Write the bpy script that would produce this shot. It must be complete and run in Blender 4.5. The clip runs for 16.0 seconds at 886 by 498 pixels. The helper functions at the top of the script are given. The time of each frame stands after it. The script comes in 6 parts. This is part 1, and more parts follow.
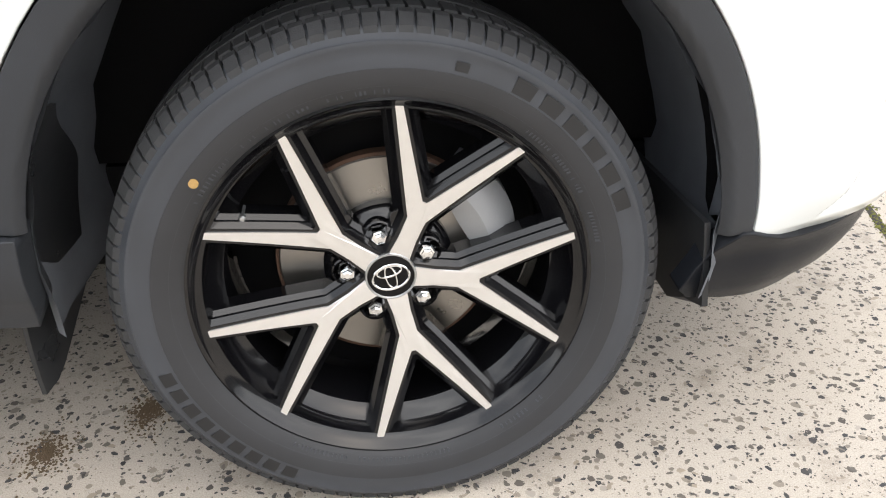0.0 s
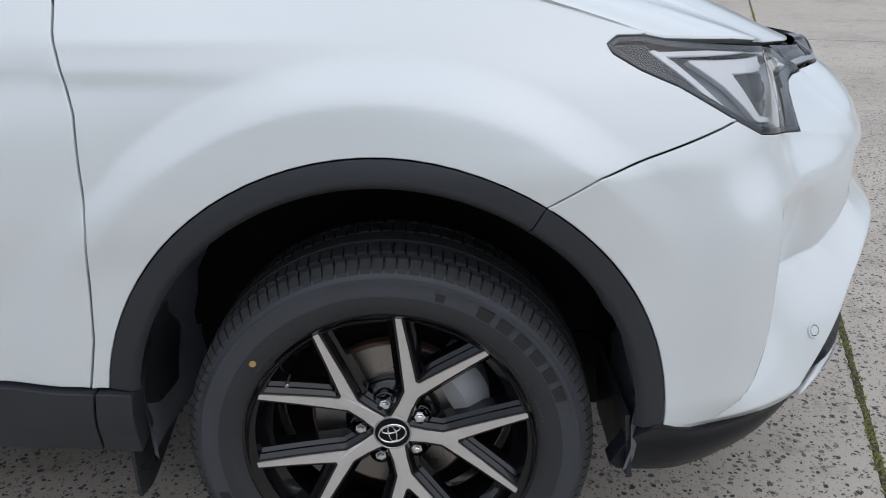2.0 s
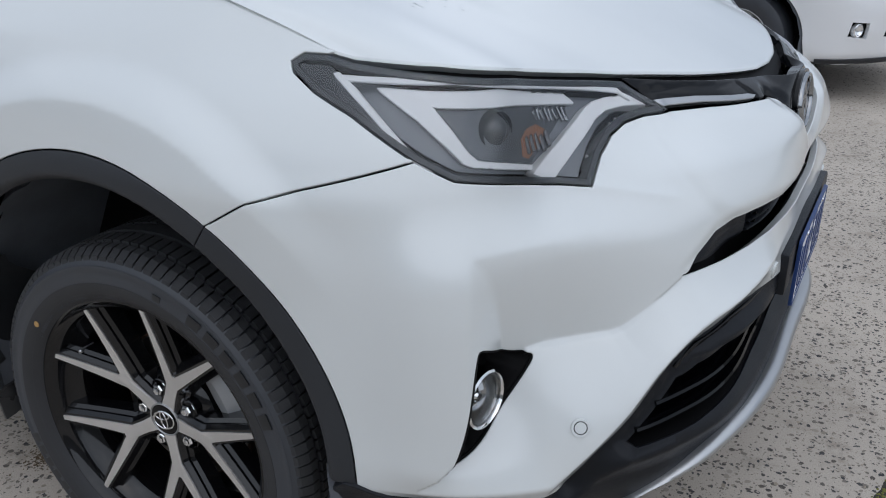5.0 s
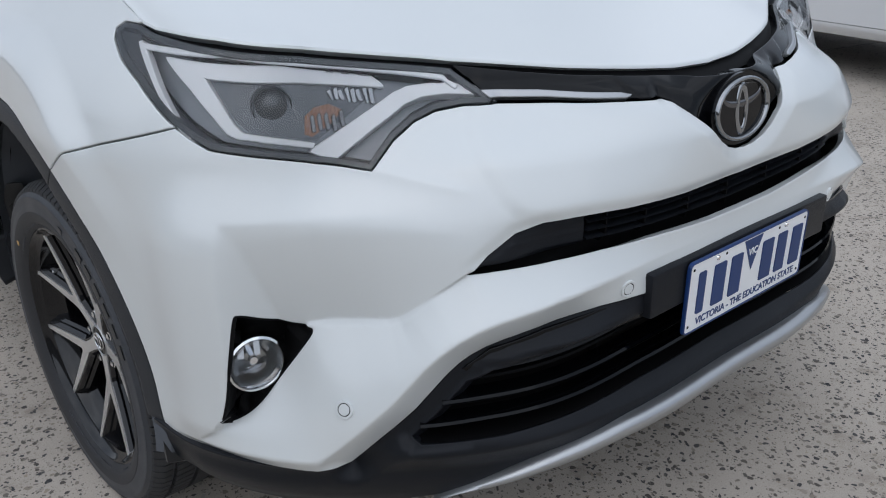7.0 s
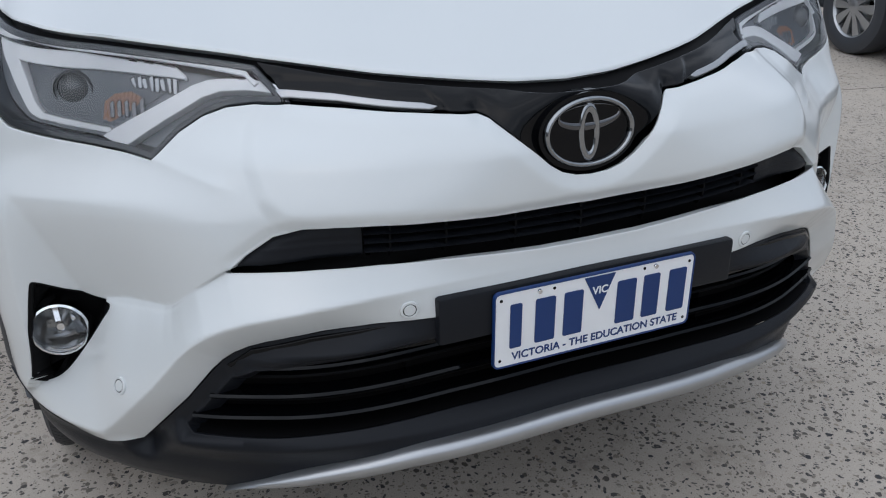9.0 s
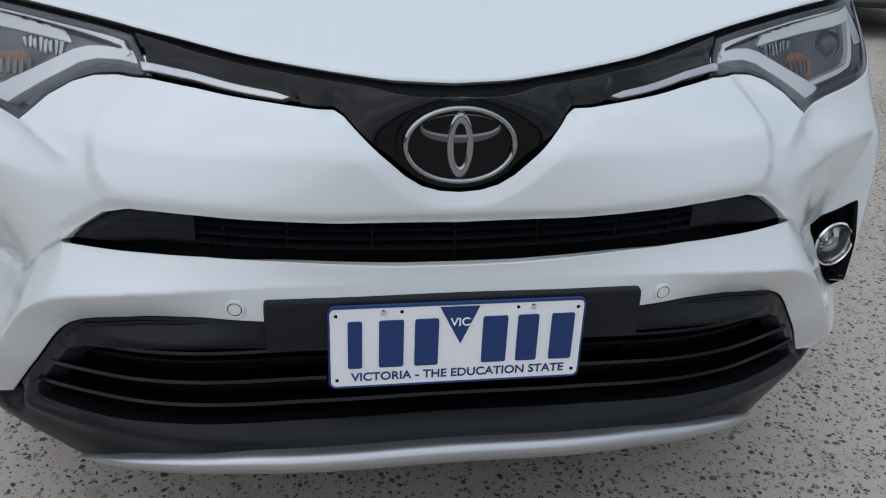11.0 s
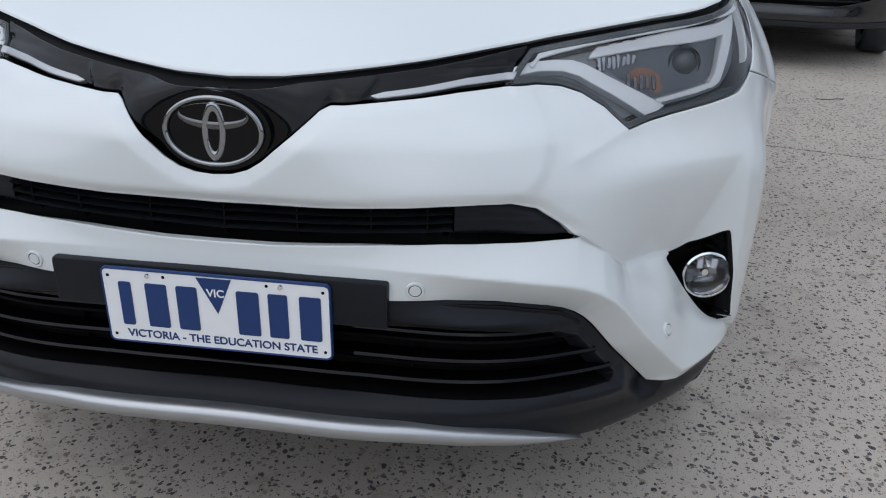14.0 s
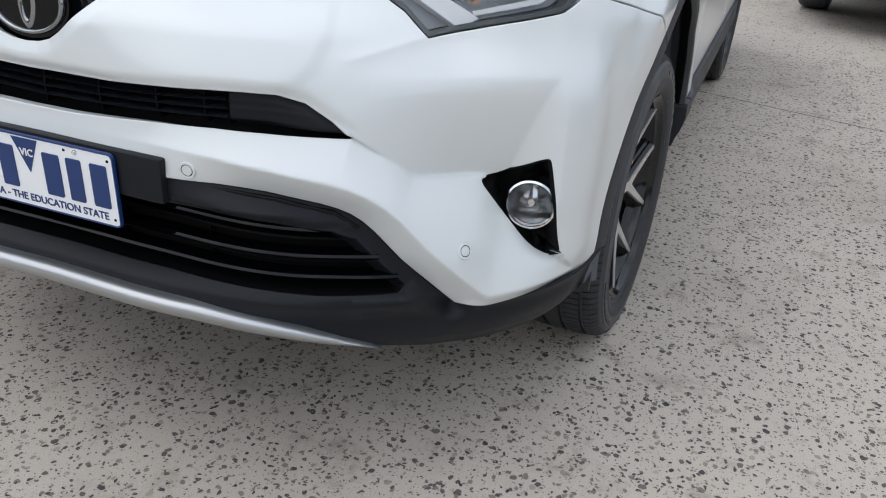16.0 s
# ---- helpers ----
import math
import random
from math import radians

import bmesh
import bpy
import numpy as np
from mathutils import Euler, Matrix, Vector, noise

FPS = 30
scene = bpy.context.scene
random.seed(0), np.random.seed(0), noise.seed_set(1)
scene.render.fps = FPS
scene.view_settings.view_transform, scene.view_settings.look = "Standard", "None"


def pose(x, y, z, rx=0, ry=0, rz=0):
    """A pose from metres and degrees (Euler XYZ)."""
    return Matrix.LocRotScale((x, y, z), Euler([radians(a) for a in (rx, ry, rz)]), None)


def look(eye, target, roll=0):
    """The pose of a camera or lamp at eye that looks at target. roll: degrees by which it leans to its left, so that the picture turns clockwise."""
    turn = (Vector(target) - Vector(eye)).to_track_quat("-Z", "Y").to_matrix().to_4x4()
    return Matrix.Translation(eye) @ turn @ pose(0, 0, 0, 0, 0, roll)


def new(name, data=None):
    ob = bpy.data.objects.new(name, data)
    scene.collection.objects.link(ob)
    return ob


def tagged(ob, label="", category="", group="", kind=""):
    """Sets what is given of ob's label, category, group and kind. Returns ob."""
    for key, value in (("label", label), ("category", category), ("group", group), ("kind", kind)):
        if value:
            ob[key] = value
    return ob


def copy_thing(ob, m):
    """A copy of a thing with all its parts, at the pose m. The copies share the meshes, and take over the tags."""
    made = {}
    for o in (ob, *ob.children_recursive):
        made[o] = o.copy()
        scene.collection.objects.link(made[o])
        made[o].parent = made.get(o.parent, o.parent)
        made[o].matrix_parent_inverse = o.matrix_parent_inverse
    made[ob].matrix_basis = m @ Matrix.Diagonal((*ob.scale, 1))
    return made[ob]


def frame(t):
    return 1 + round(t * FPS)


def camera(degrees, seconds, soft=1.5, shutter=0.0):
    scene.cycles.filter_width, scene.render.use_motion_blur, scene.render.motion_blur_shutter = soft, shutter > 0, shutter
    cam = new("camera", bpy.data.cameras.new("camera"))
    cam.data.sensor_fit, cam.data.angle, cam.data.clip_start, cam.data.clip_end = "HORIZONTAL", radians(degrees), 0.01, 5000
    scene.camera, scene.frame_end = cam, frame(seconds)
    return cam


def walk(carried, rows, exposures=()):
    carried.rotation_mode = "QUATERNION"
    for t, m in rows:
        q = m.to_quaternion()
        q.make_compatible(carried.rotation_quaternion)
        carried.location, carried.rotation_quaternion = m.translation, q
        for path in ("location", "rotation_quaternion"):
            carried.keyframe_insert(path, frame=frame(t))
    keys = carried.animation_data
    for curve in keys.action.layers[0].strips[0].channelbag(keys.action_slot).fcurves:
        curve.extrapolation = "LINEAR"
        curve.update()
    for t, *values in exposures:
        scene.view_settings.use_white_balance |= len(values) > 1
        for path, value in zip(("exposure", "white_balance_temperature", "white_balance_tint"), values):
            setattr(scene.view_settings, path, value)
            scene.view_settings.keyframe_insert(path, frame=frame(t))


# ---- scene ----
cam = camera(55.0, 16.0, 1.1)
PATH = [
    (0, (-0.002, -1.823, 0.901), (0.131, -0.06, -0.033), -1.2),
    (0.5, (-0.003, -1.952, 0.973), (0.131, -0.179, 0.058), -1.1),
    (1, (0.045, -2.019, 1.067), (0.135, -0.225, 0.188), -1.0),
    (1.5, (0.122, -2.088, 1.145), (0.123, -0.269, 0.313), -0.8),
    (2, (0.171, -2.116, 1.224), (0.062, -0.269, 0.465), -0.6),
    (2.5, (0.272, -2.047, 1.275), (0.031, -0.198, 0.55), -0.8),
    (3, (0.416, -2.002, 1.283), (0.067, -0.165, 0.573), -0.6),
    (3.5, (0.631, -1.996, 1.272), (0.161, -0.191, 0.552), -0.7),
    (4, (0.786, -1.924, 1.256), (0.181, -0.174, 0.501), -0.7),
    (4.2, (0.849, -1.886, 1.254), (0.193, -0.16, 0.485), -0.7),
    (6.3, (1.473, -1.463, 1.222), (0.188, -0.152, 0.428), -0.8),
    (6.5, (1.533, -1.409, 1.227), (0.206, -0.148, 0.421), -1.1),
    (7, (1.668, -1.286, 1.227), (0.26, -0.116, 0.422), -1.2),
    (7.5, (1.745, -1.145, 1.215), (0.265, -0.074, 0.402), -1.4),
    (8, (1.824, -0.988, 1.222), (0.273, -0.021, 0.41), -1.5),
    (8.5, (1.934, -0.828, 1.22), (0.311, 0.013, 0.408), -1.4),
    (9, (1.981, -0.7, 1.224), (0.3, 0.017, 0.411), -0.8),
    (9.2, (1.975, -0.643, 1.218), (0.275, 0.028, 0.407), -0.4),
    (11.3, (2.024, -0.138, 1.211), (0.219, 0.107, 0.386), 2.1),
    (11.5, (2.062, -0.098, 1.211), (0.247, 0.11, 0.396), 1.9),
    (12, (2.128, -0.001, 1.232), (0.299, 0.107, 0.43), 1.2),
    (12.5, (2.164, 0.162, 1.237), (0.331, 0.188, 0.439), 0.8),
    (13, (2.155, 0.274, 1.23), (0.323, 0.21, 0.431), 0.6),
    (13.5, (2.107, 0.374, 1.221), (0.283, 0.218, 0.415), 0.8),
    (14, (2.084, 0.508, 1.226), (0.277, 0.263, 0.405), 1.3),
    (14.5, (2.085, 0.666, 1.203), (0.301, 0.337, 0.361), 1.8),
    (15, (2.044, 0.825, 1.17), (0.294, 0.41, 0.297), 2.5),
    (15.5, (1.997, 0.963, 1.17), (0.286, 0.449, 0.271), 3.1),
    (16, (1.968, 1.141, 1.165), (0.304, 0.514, 0.249), 3.4),
]
EXPOSURES = [
    (0, 1.55, 6600, 10),
    (0.5, 1.26, 6400, 10),
    (1, 0.96, 6250, 10),
    (1.5, 0.56, 6030, 10),
    (2, 0.22, 5900, 10),
    (3, 0.03, 5870, 10),
    (4, 0.03, 5870, 10),
    (7, 0.02, 5880, 10),
    (9, 0.0, 5870, 10),
    (12, -0.02, 5890, 10),
    (14, 0.1, 5900, 10),
    (16, 0.46, 6080, 10),
]
walk(cam, [(t, look(eye, target, roll)) for t, eye, target, roll in PATH], EXPOSURES)

# ---- sky and sun: a bright overcast day ----
world = bpy.data.worlds.new("overcast_sky")
scene.world = world
world.use_nodes = True
wn, wl = world.node_tree.nodes, world.node_tree.links
wn.clear()
sky = wn.new("ShaderNodeTexSky")
sky.sky_type, sky.sun_disc = "NISHITA", False
sky.sun_elevation, sky.sun_rotation = radians(56), radians(137)
sky.air_density, sky.dust_density = 1.0, 3.0
cloud = wn.new("ShaderNodeTexNoise")
cloud.inputs["Scale"].default_value, cloud.inputs["Detail"].default_value, cloud.inputs["Roughness"].default_value = 2.2, 6.0, 0.55
cloud_ramp = wn.new("ShaderNodeValToRGB")
cloud_ramp.color_ramp.elements[0].position, cloud_ramp.color_ramp.elements[0].color = 0.36, (5.6, 6.0, 6.5, 1)
cloud_ramp.color_ramp.elements.new(0.54).color = (8.0, 8.2, 8.5, 1)
cloud_ramp.color_ramp.elements[2].position, cloud_ramp.color_ramp.elements[2].color = 0.72, (14.0, 14.0, 14.0, 1)
cover = wn.new("ShaderNodeMixRGB")
cover.inputs[0].default_value = 0.75
back = wn.new("ShaderNodeBackground")
back.inputs["Strength"].default_value = 0.095
world_out = wn.new("ShaderNodeOutputWorld")
wl.new(cloud.outputs["Fac"], cloud_ramp.inputs[0])
wl.new(sky.outputs[0], cover.inputs[1])
wl.new(cloud_ramp.outputs[0], cover.inputs[2])
place = wn.new("ShaderNodeTexCoord")
height = wn.new("ShaderNodeSeparateXYZ")
dome = wn.new("ShaderNodeMapRange")
dome.inputs["To Min"].default_value, dome.inputs["To Max"].default_value = 0.84, 1.22
shade = wn.new("ShaderNodeVectorMath")
shade.operation = "SCALE"
wl.new(place.outputs["Generated"], height.inputs[0])
wl.new(height.outputs["Z"], dome.inputs["Value"])
wl.new(cover.outputs[0], shade.inputs[0])
wl.new(dome.outputs[0], shade.inputs["Scale"])
wl.new(shade.outputs[0], back.inputs["Color"])
wl.new(back.outputs[0], world_out.inputs[0])
sun = new("sun", bpy.data.lights.new("sun", "SUN"))
sun.data.energy, sun.data.angle, sun.data.color = 0.66, radians(110), (1.0, 0.97, 0.92)
sun.matrix_world = look((2.2, -2.4, 4.8), (0, 0, 0))

# ---- materials ----


def material(name, colour, rough=0.5, metal=0.0, coat=0.0, bump=0.0, bump_scale=200.0, vary=0.0, vary_scale=3.0, rough_vary=0.0, spec=0.5):
    """A principled surface with variation at two scales and a fine relief."""
    m = bpy.data.materials.new(name)
    m.use_nodes = True
    n, l = m.node_tree.nodes, m.node_tree.links
    p = n["Principled BSDF"]
    p.inputs["Base Color"].default_value = (*colour, 1)
    p.inputs["Roughness"].default_value = rough
    p.inputs["Metallic"].default_value = metal
    p.inputs["Coat Weight"].default_value = coat
    p.inputs["Coat Roughness"].default_value = 0.03
    p.inputs["Specular IOR Level"].default_value = spec
    co = n.new("ShaderNodeTexCoord")
    if vary or rough_vary:
        a = n.new("ShaderNodeTexNoise")
        a.inputs["Scale"].default_value, a.inputs["Detail"].default_value = vary_scale, 8
        l.new(co.outputs["Object"], a.inputs["Vector"])
        if vary:
            mix = n.new("ShaderNodeMixRGB")
            mix.inputs[1].default_value = (*[c * (1 - vary) for c in colour], 1)
            mix.inputs[2].default_value = (*[min(1, c * (1 + vary)) for c in colour], 1)
            l.new(a.outputs["Fac"], mix.inputs[0])
            l.new(mix.outputs[0], p.inputs["Base Color"])
        if rough_vary:
            mr = n.new("ShaderNodeMapRange")
            mr.inputs["From Min"].default_value, mr.inputs["From Max"].default_value = 0.3, 0.7
            mr.inputs["To Min"].default_value, mr.inputs["To Max"].default_value = rough - rough_vary, rough + rough_vary
            l.new(a.outputs["Fac"], mr.inputs["Value"])
            l.new(mr.outputs[0], p.inputs["Roughness"])
    if bump:
        t = n.new("ShaderNodeTexNoise")
        t.inputs["Scale"].default_value, t.inputs["Detail"].default_value = bump_scale, 3
        l.new(co.outputs["Object"], t.inputs["Vector"])
        b = n.new("ShaderNodeBump")
        b.inputs["Strength"].default_value, b.inputs["Distance"].default_value = bump, 0.001
        l.new(t.outputs["Fac"], b.inputs["Height"])
        l.new(b.outputs["Normal"], p.inputs["Normal"])
    return m


PAINT = material("white_pearl_paint", (0.688, 0.715, 0.712), 0.30, 0.0, 1.0, vary=0.015, vary_scale=1.5)
PAINT.node_tree.nodes["Principled BSDF"].inputs["Coat IOR"].default_value = 1.55
PAINT.node_tree.nodes["Principled BSDF"].inputs["Coat Roughness"].default_value = 0.15
PLASTIC = material("textured_black_plastic", (0.0105, 0.012, 0.0155), 0.40, spec=0.2, bump=0.25, bump_scale=900, vary=0.2, vary_scale=6, rough_vary=0.06)
PIANO = material("gloss_black_plastic", (0.002, 0.0023, 0.0032), 0.05, spec=0.24, vary=0.2, rough_vary=0.02, vary_scale=5)
# near-black for cavity plastic, and for shade painted into the gaps
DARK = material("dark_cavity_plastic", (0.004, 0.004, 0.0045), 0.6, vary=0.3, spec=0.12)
FLAP = material("mud_flap_rubber", (0.021, 0.0225, 0.025), 0.32, spec=0.45, vary=0.3, vary_scale=8, rough_vary=0.1)
LINER = material("wheel_liner_felt", (0.11, 0.12, 0.137), 0.85, bump=0.4, bump_scale=500, vary=0.4, vary_scale=9)
ARCH_PLASTIC = material("arch_trim_plastic", (0.025, 0.0275, 0.032), 0.5, spec=0.4, bump=0.25, bump_scale=900, vary=0.2, vary_scale=6, rough_vary=0.06)
MARK = material("raised_rubber_mark", (0.013, 0.014, 0.016), 0.36, vary=0.2, vary_scale=30)
BEAD = material("bead_rubber", (0.026, 0.027, 0.030), 0.6, bump=0.15, bump_scale=700, vary=0.25, vary_scale=12)
RUBBER = material("tyre_rubber", (0.042, 0.046, 0.054), 0.48, bump=0.15, bump_scale=700, vary=0.25, vary_scale=12, rough_vary=0.08)
TREAD = material("tyre_tread", (0.027, 0.028, 0.030), 0.7, bump=0.3, bump_scale=500, vary=0.3, vary_scale=20)
CHROME = material("chrome", (0.86, 0.87, 0.88), 0.07, 1.0, rough_vary=0.03, vary_scale=20)
SMOKED = material("smoked_chrome", (0.33, 0.34, 0.35), 0.07, 1.0)
SMOKED_DARK = material("dark_smoked_chrome", (0.16, 0.16, 0.165), 0.16, 1.0)
SILVER = material("satin_silver_plastic", (0.46, 0.47, 0.48), 0.32, 0.85, vary=0.05, vary_scale=20)
MACHINED = material("machined_aluminium", (0.86, 0.86, 0.86), 0.33, 0.95, vary=0.04, vary_scale=60, bump=0.06, bump_scale=1500)
RIM_BLACK = material("gloss_black_wheel_paint", (0.005, 0.005, 0.006), 0.09, spec=0.5, vary=0.2, vary_scale=9, rough_vary=0.04)
STEEL = material("brake_disc_steel", (0.30, 0.285, 0.265), 0.34, 0.95, vary=0.2, vary_scale=14, rough_vary=0.1)
RUST = material("rusty_hub_iron", (0.10, 0.055, 0.035), 0.8, 0.2, bump=0.4, bump_scale=150, vary=0.5, vary_scale=30)
CALIPER = material("cast_caliper_alloy", (0.36, 0.37, 0.38), 0.5, 0.5, bump=0.3, bump_scale=250, vary=0.15, vary_scale=15)
REFLECTOR = material("lamp_reflector", (0.80, 0.81, 0.83), 0.12, 1.0, rough_vary=0.04, vary_scale=30)
FOG_BOWL = material("fog_lamp_reflector", (0.32, 0.33, 0.34), 0.18, 1.0, vary=0.1, vary_scale=40)
AMBER = material("amber_bulb_cover", (0.24, 0.10, 0.045), 0.2, coat=0.5)
LAMP_GREY = material("lamp_housing_grey", (0.20, 0.212, 0.23), 0.30, 0.2, vary=0.15, vary_scale=15)
LAMP_LENS = material("projector_lens_glass", (0.06, 0.065, 0.07), 0.05, coat=0.5)
LAMP_DARK = material("lamp_bezel_dark_grey", (0.045, 0.05, 0.057), 0.3, 0.1, vary=0.15, vary_scale=15)
LAMP_MID = material("lamp_bowl_grey", (0.105, 0.112, 0.122), 0.22, 0.4, vary=0.3, vary_scale=25)
LAMP_MARKER = material("honeycomb_marker", (0.055, 0.06, 0.068), 0.25, 0.2, bump=1.0, bump_scale=420, vary=0.5, vary_scale=300)
LAMP_SILVER = material("lamp_silver_trim", (0.92, 0.93, 0.94), 0.28, 0.0, vary=0.04, vary_scale=10)
PLATE_WHITE = material("plate_white_film", (0.86, 0.87, 0.88), 0.35, coat=0.3, vary=0.03, vary_scale=30)
PLATE_BLUE = material("plate_blue_print", (0.008, 0.036, 0.15), 0.4, vary=0.1)


def clear(name, tint=(1, 1, 1), rough=0.0, gloss=1.0):
    """A clear cover: sees through, with the gloss of its surface."""
    m = bpy.data.materials.new(name)
    m.use_nodes = True
    n, l = m.node_tree.nodes, m.node_tree.links
    n.remove(n["Principled BSDF"])
    t, g, f, x = n.new("ShaderNodeBsdfTransparent"), n.new("ShaderNodeBsdfGlossy"), n.new("ShaderNodeFresnel"), n.new("ShaderNodeMixShader")
    t.inputs[0].default_value = (*tint, 1)
    g.inputs["Roughness"].default_value = rough
    g.inputs["Color"].default_value = (gloss, gloss, gloss, 1)
    f.inputs["IOR"].default_value = 1.5
    l.new(f.outputs[0], x.inputs[0])
    l.new(t.outputs[0], x.inputs[1])
    l.new(g.outputs[0], x.inputs[2])
    l.new(x.outputs[0], n["Material Output"].inputs[0])
    return m


LENS = clear("clear_lamp_cover", (0.985, 0.988, 0.99), 0.02)
GLASS = clear("tinted_window_glass", (0.16, 0.18, 0.18), 0.0)



def concrete_material():
    """Exposed-aggregate concrete: sandy cement, pebbles of several tones, broad stains."""
    m = bpy.data.materials.new("exposed_aggregate_concrete")
    m.use_nodes = True
    n, l = m.node_tree.nodes, m.node_tree.links
    p = n["Principled BSDF"]
    p.inputs["Roughness"].default_value = 0.86
    p.inputs["Specular IOR Level"].default_value = 0.25
    co = n.new("ShaderNodeTexCoord")

    def noise_tex(scale, detail=6, rough=0.6):
        t = n.new("ShaderNodeTexNoise")
        t.inputs["Scale"].default_value, t.inputs["Detail"].default_value, t.inputs["Roughness"].default_value = scale, detail, rough
        l.new(co.outputs["Object"], t.inputs["Vector"])
        return t.outputs["Fac"]

    def ramp(src, stops):
        r = n.new("ShaderNodeValToRGB")
        e = r.color_ramp.elements
        while len(e) < len(stops):
            e.new(0.5)
        for el, (pos, col) in zip(e, stops):
            el.position, el.color = pos, (*col, 1)
        l.new(src, r.inputs[0])
        return r.outputs[0]

    def mix(fac, a, b, kind="MIX"):
        x = n.new("ShaderNodeMixRGB")
        x.blend_type = kind
        for src, k in ((fac, 0), (a, 1), (b, 2)):
            if isinstance(src, (int, float)):
                x.inputs[k].default_value = src
            elif isinstance(src, tuple):
                x.inputs[k].default_value = (*src, 1)
            else:
                l.new(src, x.inputs[k])
        return x.outputs[0]
    sand = ramp(noise_tex(420, 3), [(0.25, (0.36, 0.315, 0.265)), (0.55, (0.51, 0.457, 0.392)), (0.8, (0.60, 0.545, 0.48))])
    broad = ramp(noise_tex(0.9, 8), [(0.3, (0.80, 0.79, 0.78)), (0.5, (1, 1, 1)), (0.72, (1.08, 1.07, 1.05))])
    col = mix(1.0, sand, broad, "MULTIPLY")
    blots = ramp(noise_tex(7, 6, 0.7), [(0.30, (0.72, 0.70, 0.68)), (0.45, (1, 1, 1)), (1.0, (1, 1, 1))])
    col = mix(1.0, col, blots, "MULTIPLY")
    warp = n.new("ShaderNodeVectorMath")
    warp.operation = "ADD"
    wn2 = n.new("ShaderNodeTexNoise")
    wn2.inputs["Scale"].default_value = 60
    l.new(co.outputs["Object"], wn2.inputs["Vector"])
    sc = n.new("ShaderNodeVectorMath")
    sc.operation = "SCALE"
    sc.inputs["Scale"].default_value = 0.012
    l.new(wn2.outputs["Color"], sc.inputs[0])
    l.new(co.outputs["Object"], warp.inputs[0])
    l.new(sc.outputs[0], warp.inputs[1])
    height = None
    for scale, cut_at, tones in ((46, 0.20, [(0.0, (0.055, 0.055, 0.06)), (0.35, (0.12, 0.105, 0.09)), (0.6, (0.20, 0.18, 0.155)), (0.85, (0.30, 0.26, 0.21)), (1.0, (0.42, 0.38, 0.34))]), (105, 0.17, [(0.0, (0.10, 0.09, 0.08)), (0.5, (0.24, 0.21, 0.175)), (1.0, (0.46, 0.42, 0.37))])):
        v = n.new("ShaderNodeTexVoronoi")
        v.inputs["Scale"].default_value = scale
        v.inputs["Randomness"].default_value = 1.0
        l.new(warp.outputs[0], v.inputs["Vector"])
        # each pebble has its own size and tone
        sep = n.new("ShaderNodeSeparateColor")
        l.new(v.outputs["Color"], sep.inputs[0])
        size = n.new("ShaderNodeMath")
        size.operation = "MULTIPLY"
        l.new(sep.outputs["Green"], size.inputs[0])
        size.inputs[1].default_value = cut_at * 1.9
        near = n.new("ShaderNodeMath")
        near.operation = "LESS_THAN"
        l.new(v.outputs["Distance"], near.inputs[0])
        l.new(size.outputs[0], near.inputs[1])
        tone = ramp(sep.outputs["Red"], tones)
        col = mix(near.outputs[0], col, tone)
        height = near.outputs[0] if height is None else height
    l.new(col, p.inputs["Base Color"])
    b1 = n.new("ShaderNodeBump")
    b1.inputs["Strength"].default_value, b1.inputs["Distance"].default_value = 0.35, 0.002
    l.new(noise_tex(260, 5), b1.inputs["Height"])
    b2 = n.new("ShaderNodeBump")
    b2.inputs["Strength"].default_value, b2.inputs["Distance"].default_value = 0.25, 0.001
    l.new(height, b2.inputs["Height"])
    l.new(b1.outputs[0], b2.inputs["Normal"])
    l.new(b2.outputs[0], p.inputs["Normal"])
    return m


def chip_material():
    """Dark stone chips, each island in its own tone."""
    m = bpy.data.materials.new("stone_chips")
    m.use_nodes = True
    n, l = m.node_tree.nodes, m.node_tree.links
    p = n["Principled BSDF"]
    p.inputs["Roughness"].default_value = 0.7
    g = n.new("ShaderNodeNewGeometry")
    r = n.new("ShaderNodeValToRGB")
    e = r.color_ramp.elements
    tones = [(0.0, (0.04, 0.04, 0.043)), (0.35, (0.08, 0.076, 0.072)), (0.6, (0.135, 0.118, 0.10)), (0.8, (0.21, 0.185, 0.155)), (1.0, (0.34, 0.285, 0.22))]
    while len(e) < len(tones):
        e.new(0.5)
    for el, (pos, c) in zip(e, tones):
        el.position, el.color = pos, (*c, 1)
    l.new(g.outputs["Random Per Island"], r.inputs[0])
    l.new(r.outputs[0], p.inputs["Base Color"])
    return m


CONCRETE = concrete_material()
CHIPS = chip_material()
MOSS = material("joint_moss", (0.17, 0.175, 0.045), 0.9, vary=0.35, vary_scale=60, bump=0.5, bump_scale=300)
JOINT = material("joint_dirt", (0.045, 0.04, 0.033), 0.95, vary=0.4, vary_scale=40)
DIRT = material("loose_soil", (0.12, 0.085, 0.052), 0.95, vary=0.4, vary_scale=200)
TWIG = material("dry_twig", (0.07, 0.05, 0.035), 0.9)

# ---- mesh tools ----
from mathutils.geometry import delaunay_2d_cdt, tessellate_polygon


def thing(name, label, category, at=None, kind="", group=""):
    ob = new(name)
    ob.empty_display_size = 0.1
    if at is not None:
        ob.matrix_world = at
    return tagged(ob, label, category, group, kind)


def link_mesh(name, me, mat, parent=None, label=""):
    me.materials.append(mat)
    ob = new(name, me)
    if parent:
        ob.parent = parent
    if label:
        ob["label"] = label
    return ob


